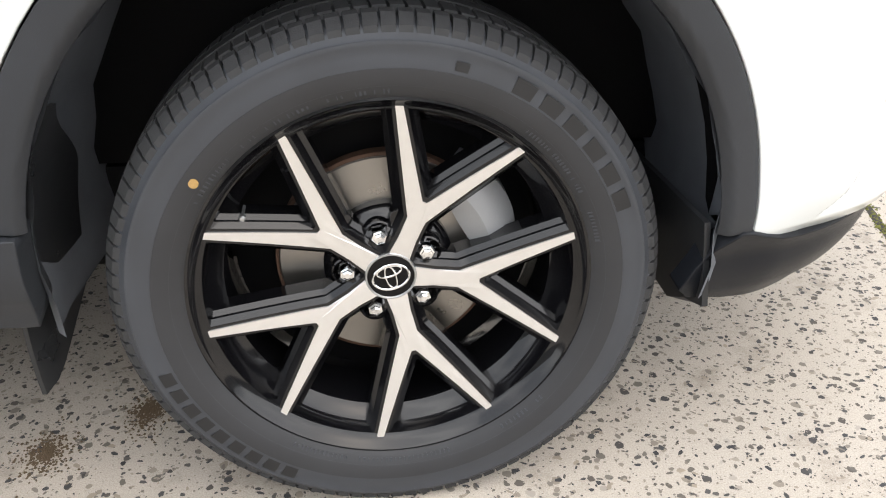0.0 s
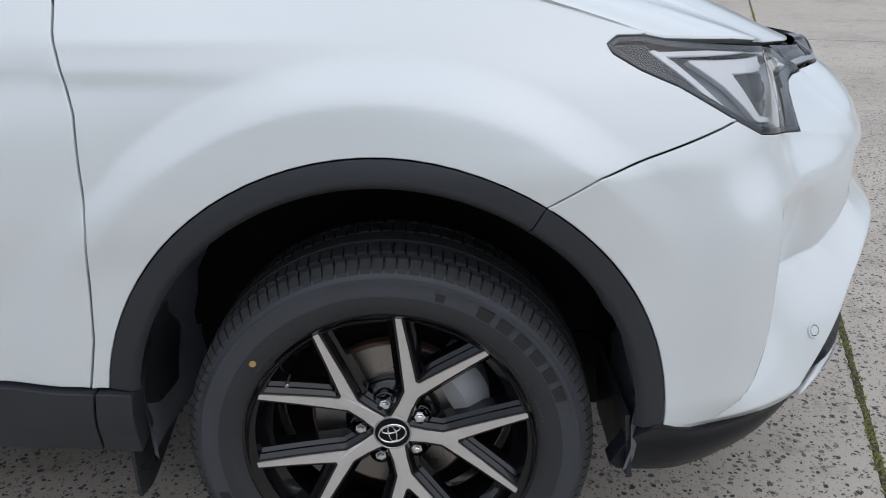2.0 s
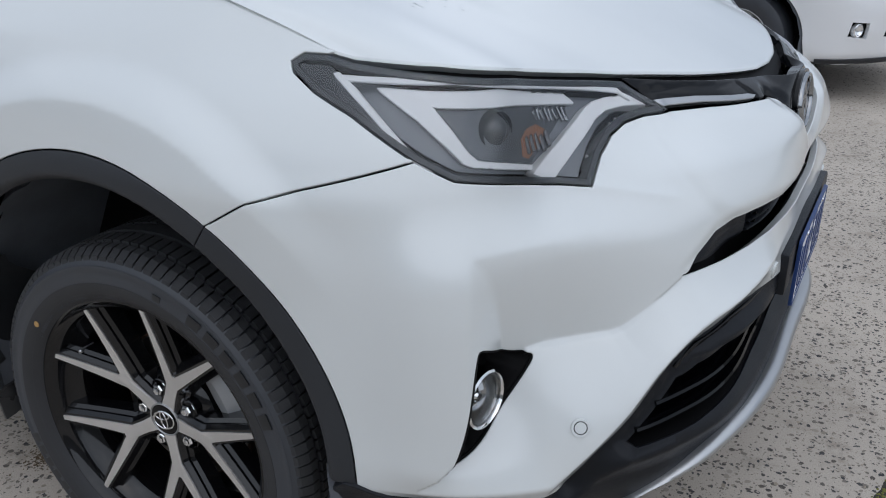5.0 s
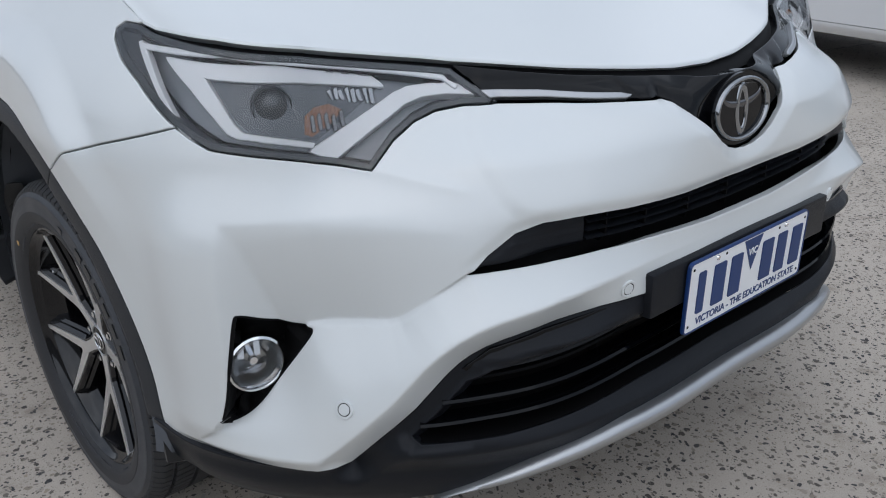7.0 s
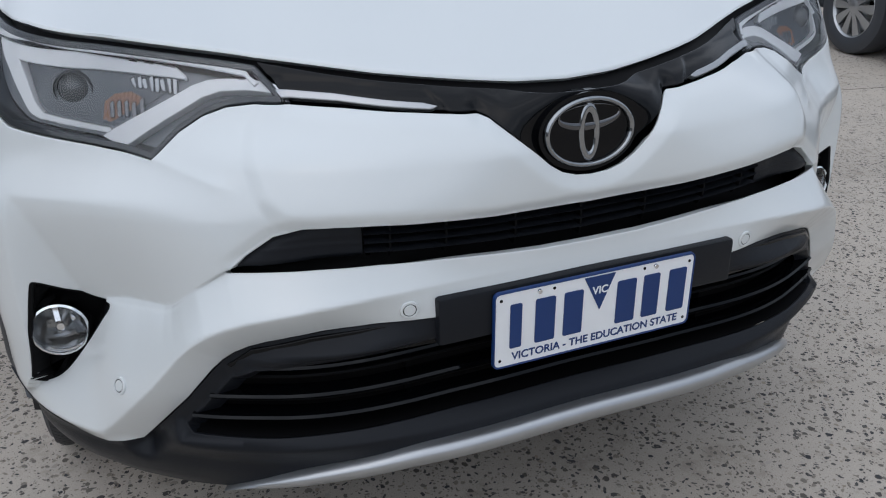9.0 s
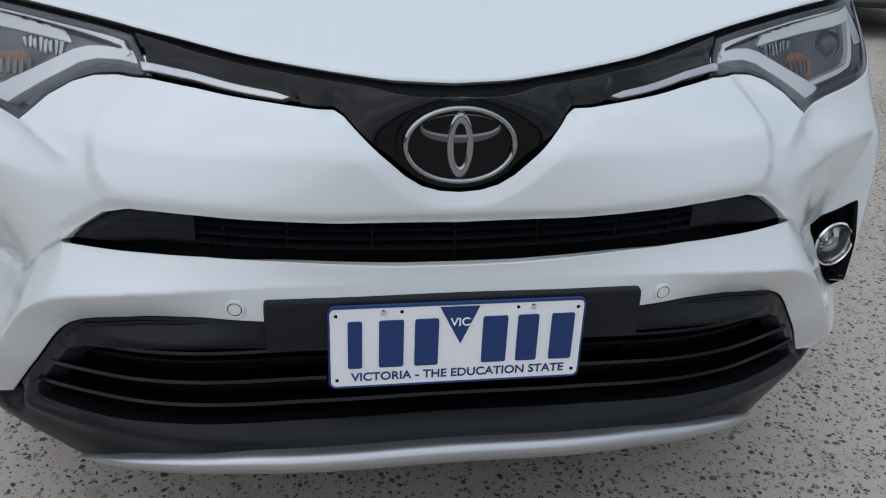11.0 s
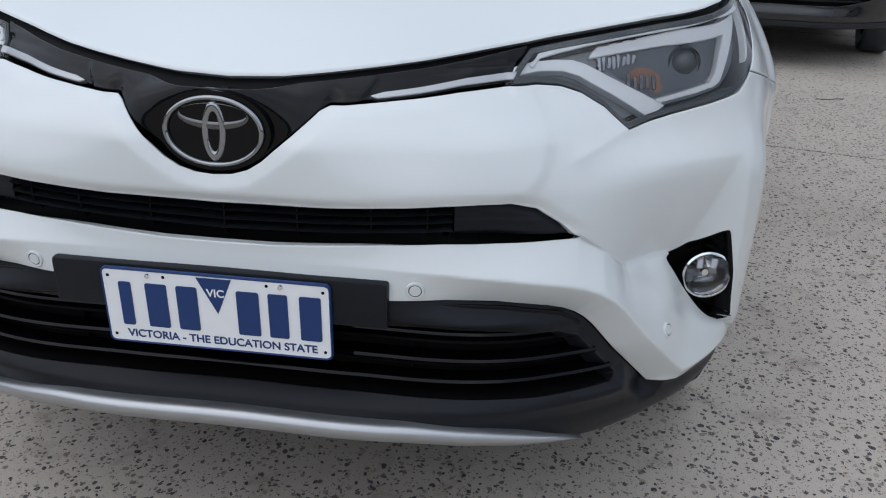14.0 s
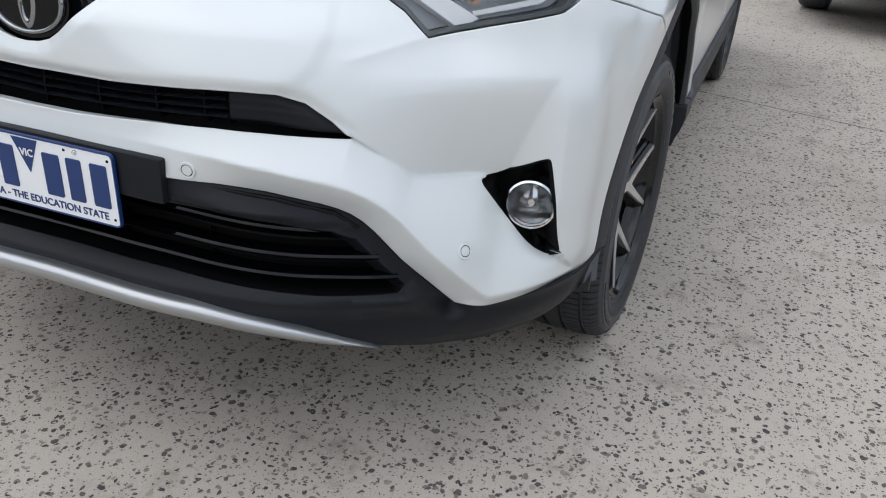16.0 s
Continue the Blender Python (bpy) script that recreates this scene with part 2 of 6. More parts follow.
def part(name, bm, mat, parent=None, label="", smooth_angle=35):
    """Links a bmesh as one mesh object under a thing or a part."""
    bmesh.ops.recalc_face_normals(bm, faces=bm.faces)
    for f in bm.faces:
        f.smooth = True
    lim = radians(smooth_angle)
    for e in bm.edges:
        if len(e.link_faces) != 2 or e.calc_face_angle(0) > lim:
            e.smooth = False
    me = bpy.data.meshes.new(name)
    bm.to_mesh(me)
    bm.free()
    return link_mesh(name, me, mat, parent, label)


def arrays(name, verts, faces, mat, parent=None, label="", normals=None):
    me = bpy.data.meshes.new(name)
    me.from_pydata([tuple(v) for v in verts], [], [tuple(f) for f in faces])
    for p in me.polygons:
        p.use_smooth = True
    me.update()
    if normals is not None:
        me.normals_split_custom_set_from_vertices([tuple(v) for v in normals])
    return link_mesh(name, me, mat, parent, label)


def sweep(bm, rings, closed_ring=True, closed_path=False, caps=True):
    """Skins a row of equal point rings."""
    vs = [[bm.verts.new(p) for p in r] for r in rings]
    n = len(vs[0])
    rows = len(vs) if closed_path else len(vs) - 1
    for i in range(rows):
        a, b = vs[i], vs[(i + 1) % len(vs)]
        for j in range(n if closed_ring else n - 1):
            bm.faces.new((a[j], a[(j + 1) % n], b[(j + 1) % n], b[j]))
    if caps and closed_ring and not closed_path:
        bm.faces.new(vs[0][::-1])
        bm.faces.new(vs[-1])
    return bm


def lathe(bm, profile, steps=64, closed=False):
    """Turns (radius, depth) pairs about the y axis."""
    rings = [[(r * math.cos(a), y, r * math.sin(a)) for r, y in profile] for a in (2 * math.pi * k / steps for k in range(steps))]
    return sweep(bm, rings, closed, True, False)


def box(bm, lo, hi, bevel=0.0):
    """A box between two corners, with rounded edges."""
    m = Matrix.LocRotScale([(a + b) / 2 for a, b in zip(lo, hi)], None, [b - a for a, b in zip(lo, hi)])
    got = bmesh.ops.create_cube(bm, size=1, matrix=m)
    if bevel:
        edges = list({e for v in got["verts"] for e in v.link_edges})
        bmesh.ops.bevel(bm, geom=edges, offset=bevel, segments=2, profile=0.6, affect="EDGES")
    return bm


def prism(bm, outline, depth, to):
    """An outline in 2D pushed through a depth; to(x, y, d) places a point."""
    a = [bm.verts.new(to(x, y, 0)) for x, y in outline]
    b = [bm.verts.new(to(x, y, depth)) for x, y in outline]
    bm.faces.new(a[::-1])
    bm.faces.new(b)
    for i in range(len(a)):
        j = (i + 1) % len(a)
        bm.faces.new((a[i], a[j], b[j], b[i]))
    return bm


def dense(poly, step, closed=True):
    """The outline with points at most step apart."""
    p = [np.array(q, float) for q in poly]
    out = []
    for a, b in zip(p, p[1:] + p[:1] if closed else p[1:]):
        k = max(1, int(np.ceil(np.linalg.norm(b - a) / step)))
        out += [a + (b - a) * i / k for i in range(k)]
    return np.array(out if closed else out + [p[-1]])


def soften(poly, times=2, closed=True):
    """Corner cutting; a point given twice stays sharp."""
    p = [np.array(q, float) for q in poly]
    for _ in range(times):
        out = []
        n = len(p)
        for i in range(n if closed else n - 1):
            a, b = p[i], p[(i + 1) % n]
            out += [a * 0.78 + b * 0.22, a * 0.22 + b * 0.78]
        p = out if closed else [p[0]] + out[1:-1] + [p[-1]]
    return p


def both(half):
    """A symmetric outline from its half, which runs from the middle line to the middle line."""
    return list(half) + [(-u, z) for u, z in reversed(half) if abs(u) > 1e-6]


def shrink(poly, d):
    """The outline moved inwards by d."""
    p = np.array(poly, float)
    area = np.sum(p[:, 0] * np.roll(p[:, 1], -1) - np.roll(p[:, 0], -1) * p[:, 1])
    t = np.roll(p, -1, axis=0) - np.roll(p, 1, axis=0)
    t /= np.linalg.norm(t, axis=1, keepdims=True) + 1e-9
    n = np.stack([-t[:, 1], t[:, 0]], 1) * np.sign(area)
    return p + n * d


def panel(name, outline, mat, parent, holes=(), surface=None, grid=0.014, flange=0.012, label="", side=1, gap=0.0, creases=()):
    """A body panel: the part of the skin inside the outline, with the holes cut out and its rims turned inwards; points gather along the creases."""
    f = surface or skin
    outer = dense(shrink(dense(outline, 0.012), gap) if gap else outline, grid * 0.7)
    loops = [outer] + [dense(h, grid * 0.7) for h in holes]
    pts, edges = [], []
    for lp in loops:
        k = len(pts)
        pts += [tuple(q) for q in lp]
        edges += [(k + i, k + (i + 1) % len(lp)) for i in range(len(lp))]
    lo, hi = outer.min(0), outer.max(0)
    gu, gz = np.meshgrid(np.arange(lo[0], hi[0], grid), np.arange(lo[1], hi[1], grid))
    gu = gu + np.where(np.arange(gu.shape[0]) % 2, grid / 2, 0)[:, None]
    gu, gz = gu.ravel(), gz.ravel()
    keep = depth_in(outer, gu, gz) > grid * 0.4
    for h in loops[1:]:
        keep &= depth_in(h, gu, gz) < -grid * 0.4
    rows = []
    for line in creases:
        c = dense(line, 0.0035, False)
        t = np.gradient(c, axis=0)
        t /= np.linalg.norm(t, axis=1, keepdims=True)
        n = np.stack([-t[:, 1], t[:, 0]], 1)
        keep &= near_line([tuple(q) for q in line], gu, gz) > 0.0052
        rows.append([c + n * o for o in (-0.0035, -0.0015, 0.0, 0.0015, 0.0035)])
    pts += list(zip(gu[keep], gz[keep]))
    for five in rows:
        for c in five:
            ok = depth_in(outer, c[:, 0], c[:, 1]) > grid * 0.5
            for h in loops[1:]:
                ok &= depth_in(h, c[:, 0], c[:, 1]) < -grid * 0.5
            pts += [tuple(q) for q in c[ok]]
    got = delaunay_2d_cdt([Vector(q) for q in pts], edges, [], 0, 1e-6)
    v2 = np.array([tuple(q) for q in got[0]])
    tri = np.array([t for t in got[2] if len(t) == 3])
    c = v2[tri].mean(1)
    ok = inside(outer, c[:, 0], c[:, 1])
    for h in loops[1:]:
        ok &= ~inside(h, c[:, 0], c[:, 1])
    tri = tri[ok]
    used, inv = np.unique(tri, return_inverse=True)
    v2, tri = v2[used], inv.reshape(-1, 3)
    u, z = v2[:, 0], v2[:, 1]
    e = 0.003
    p = f(u, z)
    nrm = np.cross(f(u + e, z) - f(u - e, z), f(u, z + e) - f(u, z - e))
    nrm /= np.linalg.norm(nrm, axis=1, keepdims=True) + 1e-12
    # orientation: outwards
    t0 = np.cross(p[tri[:, 1]] - p[tri[:, 0]], p[tri[:, 2]] - p[tri[:, 0]])
    flip = np.einsum("ij,ij->i", t0, nrm[tri[:, 0]]) < 0
    tri[flip] = tri[flip][:, ::-1]
    count = {}
    for t in tri:
        for a, b in ((t[0], t[1]), (t[1], t[2]), (t[2], t[0])):
            count[(a, b)] = 1
    rim = [(a, b) for a, b in count if (b, a) not in count]
    verts, faces, norms = [*p], [tuple(t) for t in tri], [*nrm]
    if flange:
        idx = {}
        tang = {}
        for a, b in rim:
            d = p[b] - p[a]
            d /= np.linalg.norm(d) + 1e-12
            tang[a] = tang.get(a, 0) + d
            tang[b] = tang.get(b, 0) + d
        for a in tang:
            out = np.cross(tang[a], nrm[a])
            out /= np.linalg.norm(out) + 1e-12
            r = 0.0022
            k = len(verts)
            mid = p[a] + out * r * 0.7 - nrm[a] * r * 0.3
            low = p[a] + out * r - nrm[a] * r
            idx[a] = (k, k + 1, k + 2)
            verts += [mid, low, p[a] + out * r - nrm[a] * flange]
            w = (out + nrm[a]) / np.sqrt(2)
            norms += [w, out, out]
        for a, b in rim:
            x, y = idx[a], idx[b]
            faces += [(b, a, x[0], y[0]), (y[0], x[0], x[1], y[1]), (y[1], x[1], x[2], y[2])]
    verts, norms = np.array(verts), np.array(norms)
    if side < 0:
        verts, norms = verts * (1, -1, 1), norms * (1, -1, 1)
        faces = [t[::-1] for t in faces]
    return arrays(name, verts, faces, mat, parent, label, norms)


# ---- body skin: plan curve and section cage ----
PLAN = ((0.955, 0), (0.953, 0.2), (0.935, 0.36), (0.875, 0.52), (0.79, 0.66), (0.69, 0.78), (0.57, 0.85), (0.43, 0.89), (0.26, 0.915), (0, 0.922), (-0.6, 0.922), (-1.4, 0.922), (-2.2, 0.92), (-3.0, 0.905), (-3.45, 0.87), (-3.62, 0.84), (-3.80, 0.78))
LEVELS = (0.27, 0.35, 0.42, 0.50, 0.60, 0.68, 0.76, 0.84, 0.90, 0.96, 1.03, 1.11, 1.20)
CAGE = (
    (0.00, (-.037, -.006, -.020, -.026, -.002, -.016, -.016, -.015, -.066, -.155, -.240, -.360, -.55)),
    (0.30, (-.037, -.006, -.017, -.017, .000, -.010, -.002, -.026, -.085, -.165, -.240, -.360, -.55)),
    (0.55, (-.040, -.015, -.015, -.009, .000, -.006, -.012, -.050, -.124, -.182, -.235, -.330, -.50)),
    (0.75, (-.052, -.015, -.006, .002, -.004, -.013, -.030, -.086, -.116, -.146, -.190, -.280, -.42)),
    (0.95, (-.045, -.004, -.001, .001, .004, .004, -.002, -.018, -.036, -.062, -.099, -.180, -.30)),
    (1.20, (-.022, -.002, .008, .006, .005, .005, .008, .008, -.010, -.040, -.089, -.150, -.24)),
    (1.50, (-.021, .000, .000, .000, .000, .000, .006, .003, -.010, -.029, -.068, -.130, -.22)),
    (2.10, (-.024, -.003, .000, .000, .000, .001, .005, .000, -.010, -.028, -.056, -.105, -.20)),
)


def pchip(xs, ys, x, flat=False):
    """Monotone cubic through (xs, ys); ys may carry trailing axes."""
    xs, ys, x = np.asarray(xs, float), np.asarray(ys, float), np.asarray(x, float)
    h = np.diff(xs)
    sh = (-1,) + (1,) * (ys.ndim - 1)
    dl = np.diff(ys, axis=0) / h.reshape(sh)
    m = np.zeros_like(ys)
    w1, w2 = (2 * h[1:] + h[:-1]).reshape(sh), (h[1:] + 2 * h[:-1]).reshape(sh)
    ok = dl[1:] * dl[:-1] > 0
    with np.errstate(all="ignore"):
        m[1:-1] = np.where(ok, (w1 + w2) / (w1 / np.where(ok, dl[:-1], 1) + w2 / np.where(ok, dl[1:], 1)), 0)
    m[0], m[-1] = (0 if flat else dl[0]), dl[-1]
    x = np.clip(x, xs[0], xs[-1])
    i = np.clip(np.searchsorted(xs, x) - 1, 0, len(h) - 1)
    t = (x - xs[i]) / h[i]
    if ys.ndim > 1:
        t, hh = t[..., None], h[i][..., None]
    else:
        hh = h[i]
    return (ys[i] * (2 * t**3 - 3 * t**2 + 1) + hh * m[i] * (t**3 - 2 * t**2 + t) + ys[i + 1] * (3 * t**2 - 2 * t**3) + hh * m[i + 1] * (t**3 - t**2))


def catmull(xs, ys, x):
    """Smooth cubic through (xs, ys), for plan curves."""
    xs, ys, x = np.asarray(xs, float), np.asarray(ys, float), np.asarray(x, float)
    m = np.gradient(ys, xs, axis=0)
    x = np.clip(x, xs[0], xs[-1])
    i = np.clip(np.searchsorted(xs, x) - 1, 0, len(xs) - 2)
    h = (xs[i + 1] - xs[i])[..., None]
    t = ((x - xs[i])[..., None]) / h
    return (ys[i] * (2 * t**3 - 3 * t**2 + 1) + h * m[i] * (t**3 - 2 * t**2 + t) + ys[i + 1] * (3 * t**2 - 2 * t**3) + h * m[i + 1] * (t**3 - t**2))


_p = np.array(PLAN, float)
_mirror = np.vstack([_p[1:4][::-1] * (1, -1), _p])
_len = np.concatenate([[0], np.cumsum(np.hypot(*np.diff(_mirror, axis=0).T))])
_len -= _len[3]


def plan(u):
    """Point and outward normal of the plan curve."""
    u = np.asarray(u, float)
    a, b, c = catmull(_len, _mirror, u - 0.035), catmull(_len, _mirror, u), catmull(_len, _mirror, u + 0.035)
    b, t = (a + 2 * b + c) / 4, c - a
    t /= np.linalg.norm(t, axis=-1, keepdims=True)
    return b, np.stack([t[..., 1], -t[..., 0]], -1)


CAGE_U = np.array([c[0] for c in CAGE])
CAGE_D = np.array([c[1] for c in CAGE])
LEV = np.array(LEVELS)


def refine(ku, kd, fine):
    """Passes one natural spline through each level's plan points, so that the faces run evenly between the sections."""
    k = np.concatenate([-ku[1:4][::-1], ku])
    b, n = plan(np.abs(k))
    sg = np.where(k < 0, -1.0, 1.0)
    b, n = b * np.stack([np.ones_like(k), sg], -1), n * np.stack([np.ones_like(k), sg], -1)
    d = np.vstack([kd[1:4][::-1], kd])
    pts = b[:, None, :] + n[:, None, :] * d[:, :, None]
    h = np.diff(k)
    m = len(k)
    a = np.eye(m)
    r = np.zeros(pts.shape)
    for i in range(1, m - 1):
        a[i, i - 1:i + 2] = h[i - 1], 2 * (h[i - 1] + h[i]), h[i]
        r[i] = 6 * ((pts[i + 1] - pts[i]) / h[i] - (pts[i] - pts[i - 1]) / h[i - 1])
    c = np.linalg.solve(a, r.reshape(m, -1)).reshape(pts.shape)
    i = np.clip(np.searchsorted(k, fine) - 1, 0, m - 2)
    w, s0, s1 = h[i][:, None, None], (fine - k[i])[:, None, None], (k[i + 1] - fine)[:, None, None]
    q = (c[i] * s1**3 + c[i + 1] * s0**3) / (6 * w) + (pts[i] / w - c[i] * w / 6) * s1 + (pts[i + 1] / w - c[i + 1] * w / 6) * s0
    fb, fn = plan(fine)
    return np.einsum("ijk,ik->ij", q - fb[:, None, :], fn)


FINE = np.concatenate([np.arange(0, 1.20, 0.05), np.arange(1.20, 2.11, 0.10)])
CAGE_D = refine(CAGE_U, CAGE_D, FINE)
CAGE_U = FINE


def section(sec, z):
    """Each row of sec is a section over LEVELS; its value at z."""
    h = np.diff(LEV)
    dl = np.diff(sec, axis=1) / h
    m = np.zeros_like(sec)
    m[:, 1:-1] = np.where(dl[:, 1:] * dl[:, :-1] > 0, 2 * dl[:, 1:] * dl[:, :-1] / (dl[:, 1:] + dl[:, :-1] + 1e-12), 0)
    m[:, 0], m[:, -1] = dl[:, 0], dl[:, -1]
    i = np.clip(np.searchsorted(LEV, z) - 1, 0, len(h) - 1)
    r, hh = np.arange(len(z)), h[i]
    t = np.clip((z - LEV[i]) / hh, -1.5, 2)
    low, high = t < 0, t > 1
    tc = np.clip(t, 0, 1)
    v = sec[r, i] * (2 * tc**3 - 3 * tc**2 + 1) + hh * m[r, i] * (tc**3 - 2 * tc**2 + tc) + sec[r, i + 1] * (3 * tc**2 - 2 * tc**3) + hh * m[r, i + 1] * (tc**3 - tc**2)
    return v + np.where(low, t * hh * m[r, i], 0) + np.where(high, (t - 1) * hh * m[r, i + 1], 0)


def inside(poly, u, z):
    """Whether points lie in a closed outline."""
    p = np.asarray(poly)
    q = np.roll(p, -1, axis=0)
    hit = np.zeros(np.shape(u), bool)
    for (x0, y0), (x1, y1) in zip(p, q):
        if y0 != y1:
            hit ^= ((y0 > z) != (y1 > z)) & (u < (x1 - x0) * (z - y0) / (y1 - y0) + x0)
    return hit


def depth_in(poly, u, z):
    """Signed distance to an outline, positive inside."""
    p = np.asarray(poly)
    q = np.roll(p, -1, axis=0)
    best = np.full(np.shape(u), 9.0)
    for (x0, y0), (x1, y1) in zip(p, q):
        dx, dy = x1 - x0, y1 - y0
        t = np.clip(((u - x0) * dx + (z - y0) * dy) / (dx * dx + dy * dy + 1e-12), 0, 1)
        best = np.minimum(best, np.hypot(u - x0 - t * dx, z - y0 - t * dy))
    return np.where(inside(poly, u, z), best, -best)


def smooth(a, b, v):
    t = np.clip((v - a) / (b - a), 0, 1)
    return t * t * (3 - 2 * t)


UPPER_TOP = [(0, 0.7515), (0.17, 0.757), (0.26, 0.7635), (0.355, 0.7685), (0.41, 0.769), (0.46, 0.767), (0.505, 0.7555), (0.548, 0.727), (0.583, 0.698)]
ARCH_U, ARCH_Z = 1.566, 0.415
TRIM_LOW = [(0, 0.797), (0.028, 0.7995), (0.052, 0.807), (0.074, 0.821), (0.097, 0.8415), (0.157, 0.893), (0.172, 0.899), (0.27, 0.907), (0.39, 0.914), (0.487, 0.917)]
LOWER_MOUTH = [(0.765, 0.380), (0.742, 0.402), (0.66, 0.485), (0.612, 0.541), (0.594, 0.5585), (0.575, 0.572), (0.553, 0.5825), (0.525, 0.591), (0.49, 0.598), (0.44, 0.6055), (0.36, 0.612), (0.27, 0.613), (0, 0.613)]


def near_line(line, u, z):
    """Distance to an open line."""
    best = np.full(np.shape(u), 9.0)
    for (x0, y0), (x1, y1) in zip(line, line[1:]):
        dx, dy = x1 - x0, y1 - y0
        t = np.clip(((u - x0) * dx + (z - y0) * dy) / (dx * dx + dy * dy + 1e-12), 0, 1)
        best = np.minimum(best, np.hypot(u - x0 - t * dx, z - y0 - t * dy))
    return best


def line_value(line, vals, u, z):
    """A value carried along an open line, eased by the nearness of all its places."""
    p, v = [], []
    for (x0, y0), (x1, y1), a, b in zip(line, line[1:], vals, vals[1:]):
        for t in np.linspace(0, 1, max(2, int(np.hypot(x1 - x0, y1 - y0) / 0.005)), endpoint=False):
            p.append((x0 + (x1 - x0) * t, y0 + (y1 - y0) * t))
            v.append(a + (b - a) * t)
    total, got = np.zeros(np.shape(u)), np.zeros(np.shape(u))
    for (x, y), a in zip(p, v):
        w = 1 / ((u - x) ** 2 + (z - y) ** 2 + 1.2e-4) ** 2
        total, got = total + w, got + w * a
    return got / total


def fold(width, slope, q):
    """A flat chamfer of that width along an edge, with a soft ridge."""
    v = (width - q) / 0.002
    return -slope * 0.002 * np.where(v > 20, v, np.log1p(np.exp(np.clip(v, -30, 20))))


FOOT = ((-0.1, 0.694), (0.09, 0.6955), (0.26, 0.706), (0.36, 0.7095), (0.55, 0.7055), (0.578, 0.7025), (0.632, 0.667), (0.668, 0.637), (0.680, 0.629), (0.695, 0.6235), (0.752, 0.6155), (0.83, 0.609), (0.896, 0.534), (0.950, 0.472), (0.976, 0.440), (1.02, 0.405), (1.20, 0.385))
FOOT_DEPTH = (0, -0.002, -0.012, -0.017, -0.011, -0.007, -0.0095, -0.018, -0.0235, -0.0295, -0.049, -0.060, -0.0615, -0.046, -0.012, 0, 0)
NOSE = ((-0.1, 0.93), (0.50, 0.93), (0.525, 0.905), (0.532, 0.885), (0.528, 0.86), (0.505, 0.815), (0.48, 0.793), (0.44, 0.781), (0.30, 0.775), (-0.1, 0.77))


def softmin(a, b, k):
    return -k * np.logaddexp(-a / k, -b / k)


def relief(u, z):
    """Pressed shapes: the slanted pocket, the bar with its ledge and chamfer, the scoop round the fog lamp, folds round the mouths and the badge, the arch swell."""
    a = np.abs(u)
    # pocket below the headlight: a plane that leans back towards its foot, closed by the corner
    foot = np.interp(a, *zip(*FOOT))
    zf = np.maximum(z, foot)
    lean = softmin(0.36 * (0.787 - zf), np.interp(zf, [0.62, 0.70, 0.77], [1.15, 0.8, 0.4]) * (0.934 - a), 0.0012)
    deep = -0.0008 * np.logaddexp(0, lean / 0.0008) * smooth(0.56, 0.80, a)
    # bar: a plane from the foot to its crease, chamfered towards the mouth and the lower edge
    base = line_value(FOOT, FOOT_DEPTH, a, z)
    under = np.maximum(softmin(near_line(FOOT[:12], a, z), near_line(FOOT[11:], a, z), 0.008), 0)
    q = near_line(LOWER_MOUTH, a, z)
    qb = np.where(a > 0.765, np.abs(z - 0.381), 9.0)
    front = np.maximum(softmin(q - 0.052, qb - 0.030, 0.006), 0)
    proud = 0.036 * smooth(0.20, 0.52, a) * (1 - 0.35 * smooth(0.60, 0.80, a)) * smooth(1.02, 0.80, a)
    f = under / (under + front + 1e-6)
    bar = base + (proud - base) * f + fold(0.052, 0.76, q) * smooth(0.22, 0.46, a) + fold(0.026, 0.5, qb) * smooth(0.74, 0.79, a) * smooth(1.10, 1.0, a) * smooth(0.02, 0.06, q)
    w = smooth(-0.0025, 0.0025, z - foot)
    d = w * deep + (1 - w) * bar
    qv = near_line(TRIM_LOW[:7], a, z)
    d = d + fold(0.024, 0.42, qv) * smooth(0.30, 0.16, a)
    d = d + fold(0.016, 0.5, near_line(TRIM_LOW[6:], a, z)) * smooth(0.74, 0.80, z)
    d = d + fold(0.017, 0.45, near_line(UPPER_TOP, a, z)) * smooth(0.70, 0.73, z)
    # the flat nose field ends in a soft step
    out = -depth_in(NOSE, a, z)
    d = d - 0.0045 * smooth(0.0, 0.030, out) * smooth(0.17, 0.05, out) * smooth(0.72, 0.77, z)
    r = np.hypot(a - ARCH_U, z - ARCH_Z)
    d = d + (0.019 * (1 - smooth(0.535, 0.605 + 0.05 * smooth(0.84, 0.66, z), r)) * (0.8 + 0.2 * smooth(0.62, 0.80, z)) - 0.10 * np.clip(0.538 - r, 0, 0.08) * smooth(0.60, 0.80, z)) * smooth(1.00, 1.32, a) * smooth(0.36, 0.44, z)
    d = d + 0.026 * np.exp(-((a - 0.985) / np.where(a < 0.985, 0.11, 0.075)) ** 2) * smooth(0.36, 0.46, z) * smooth(0.86, 0.74, z)
    # the shoulder line that runs from the lamp's foot inwards
    d = d + 0.0055 * np.exp(-np.sqrt((z - (0.816 + 0.196 * (a - 0.568))) ** 2 + 6e-6) / 0.011) * smooth(0.545, 0.60, a) * smooth(0.80, 0.70, a)
    # body-side shoulder crease
    d = d + 0.006 * np.exp(-np.sqrt((z - 1.035) ** 2 + 2e-5) / 0.018) * smooth(1.50, 1.95, a) - 0.006 * smooth(1.0, 0.965, z) * smooth(1.62, 1.95, a)
    return d


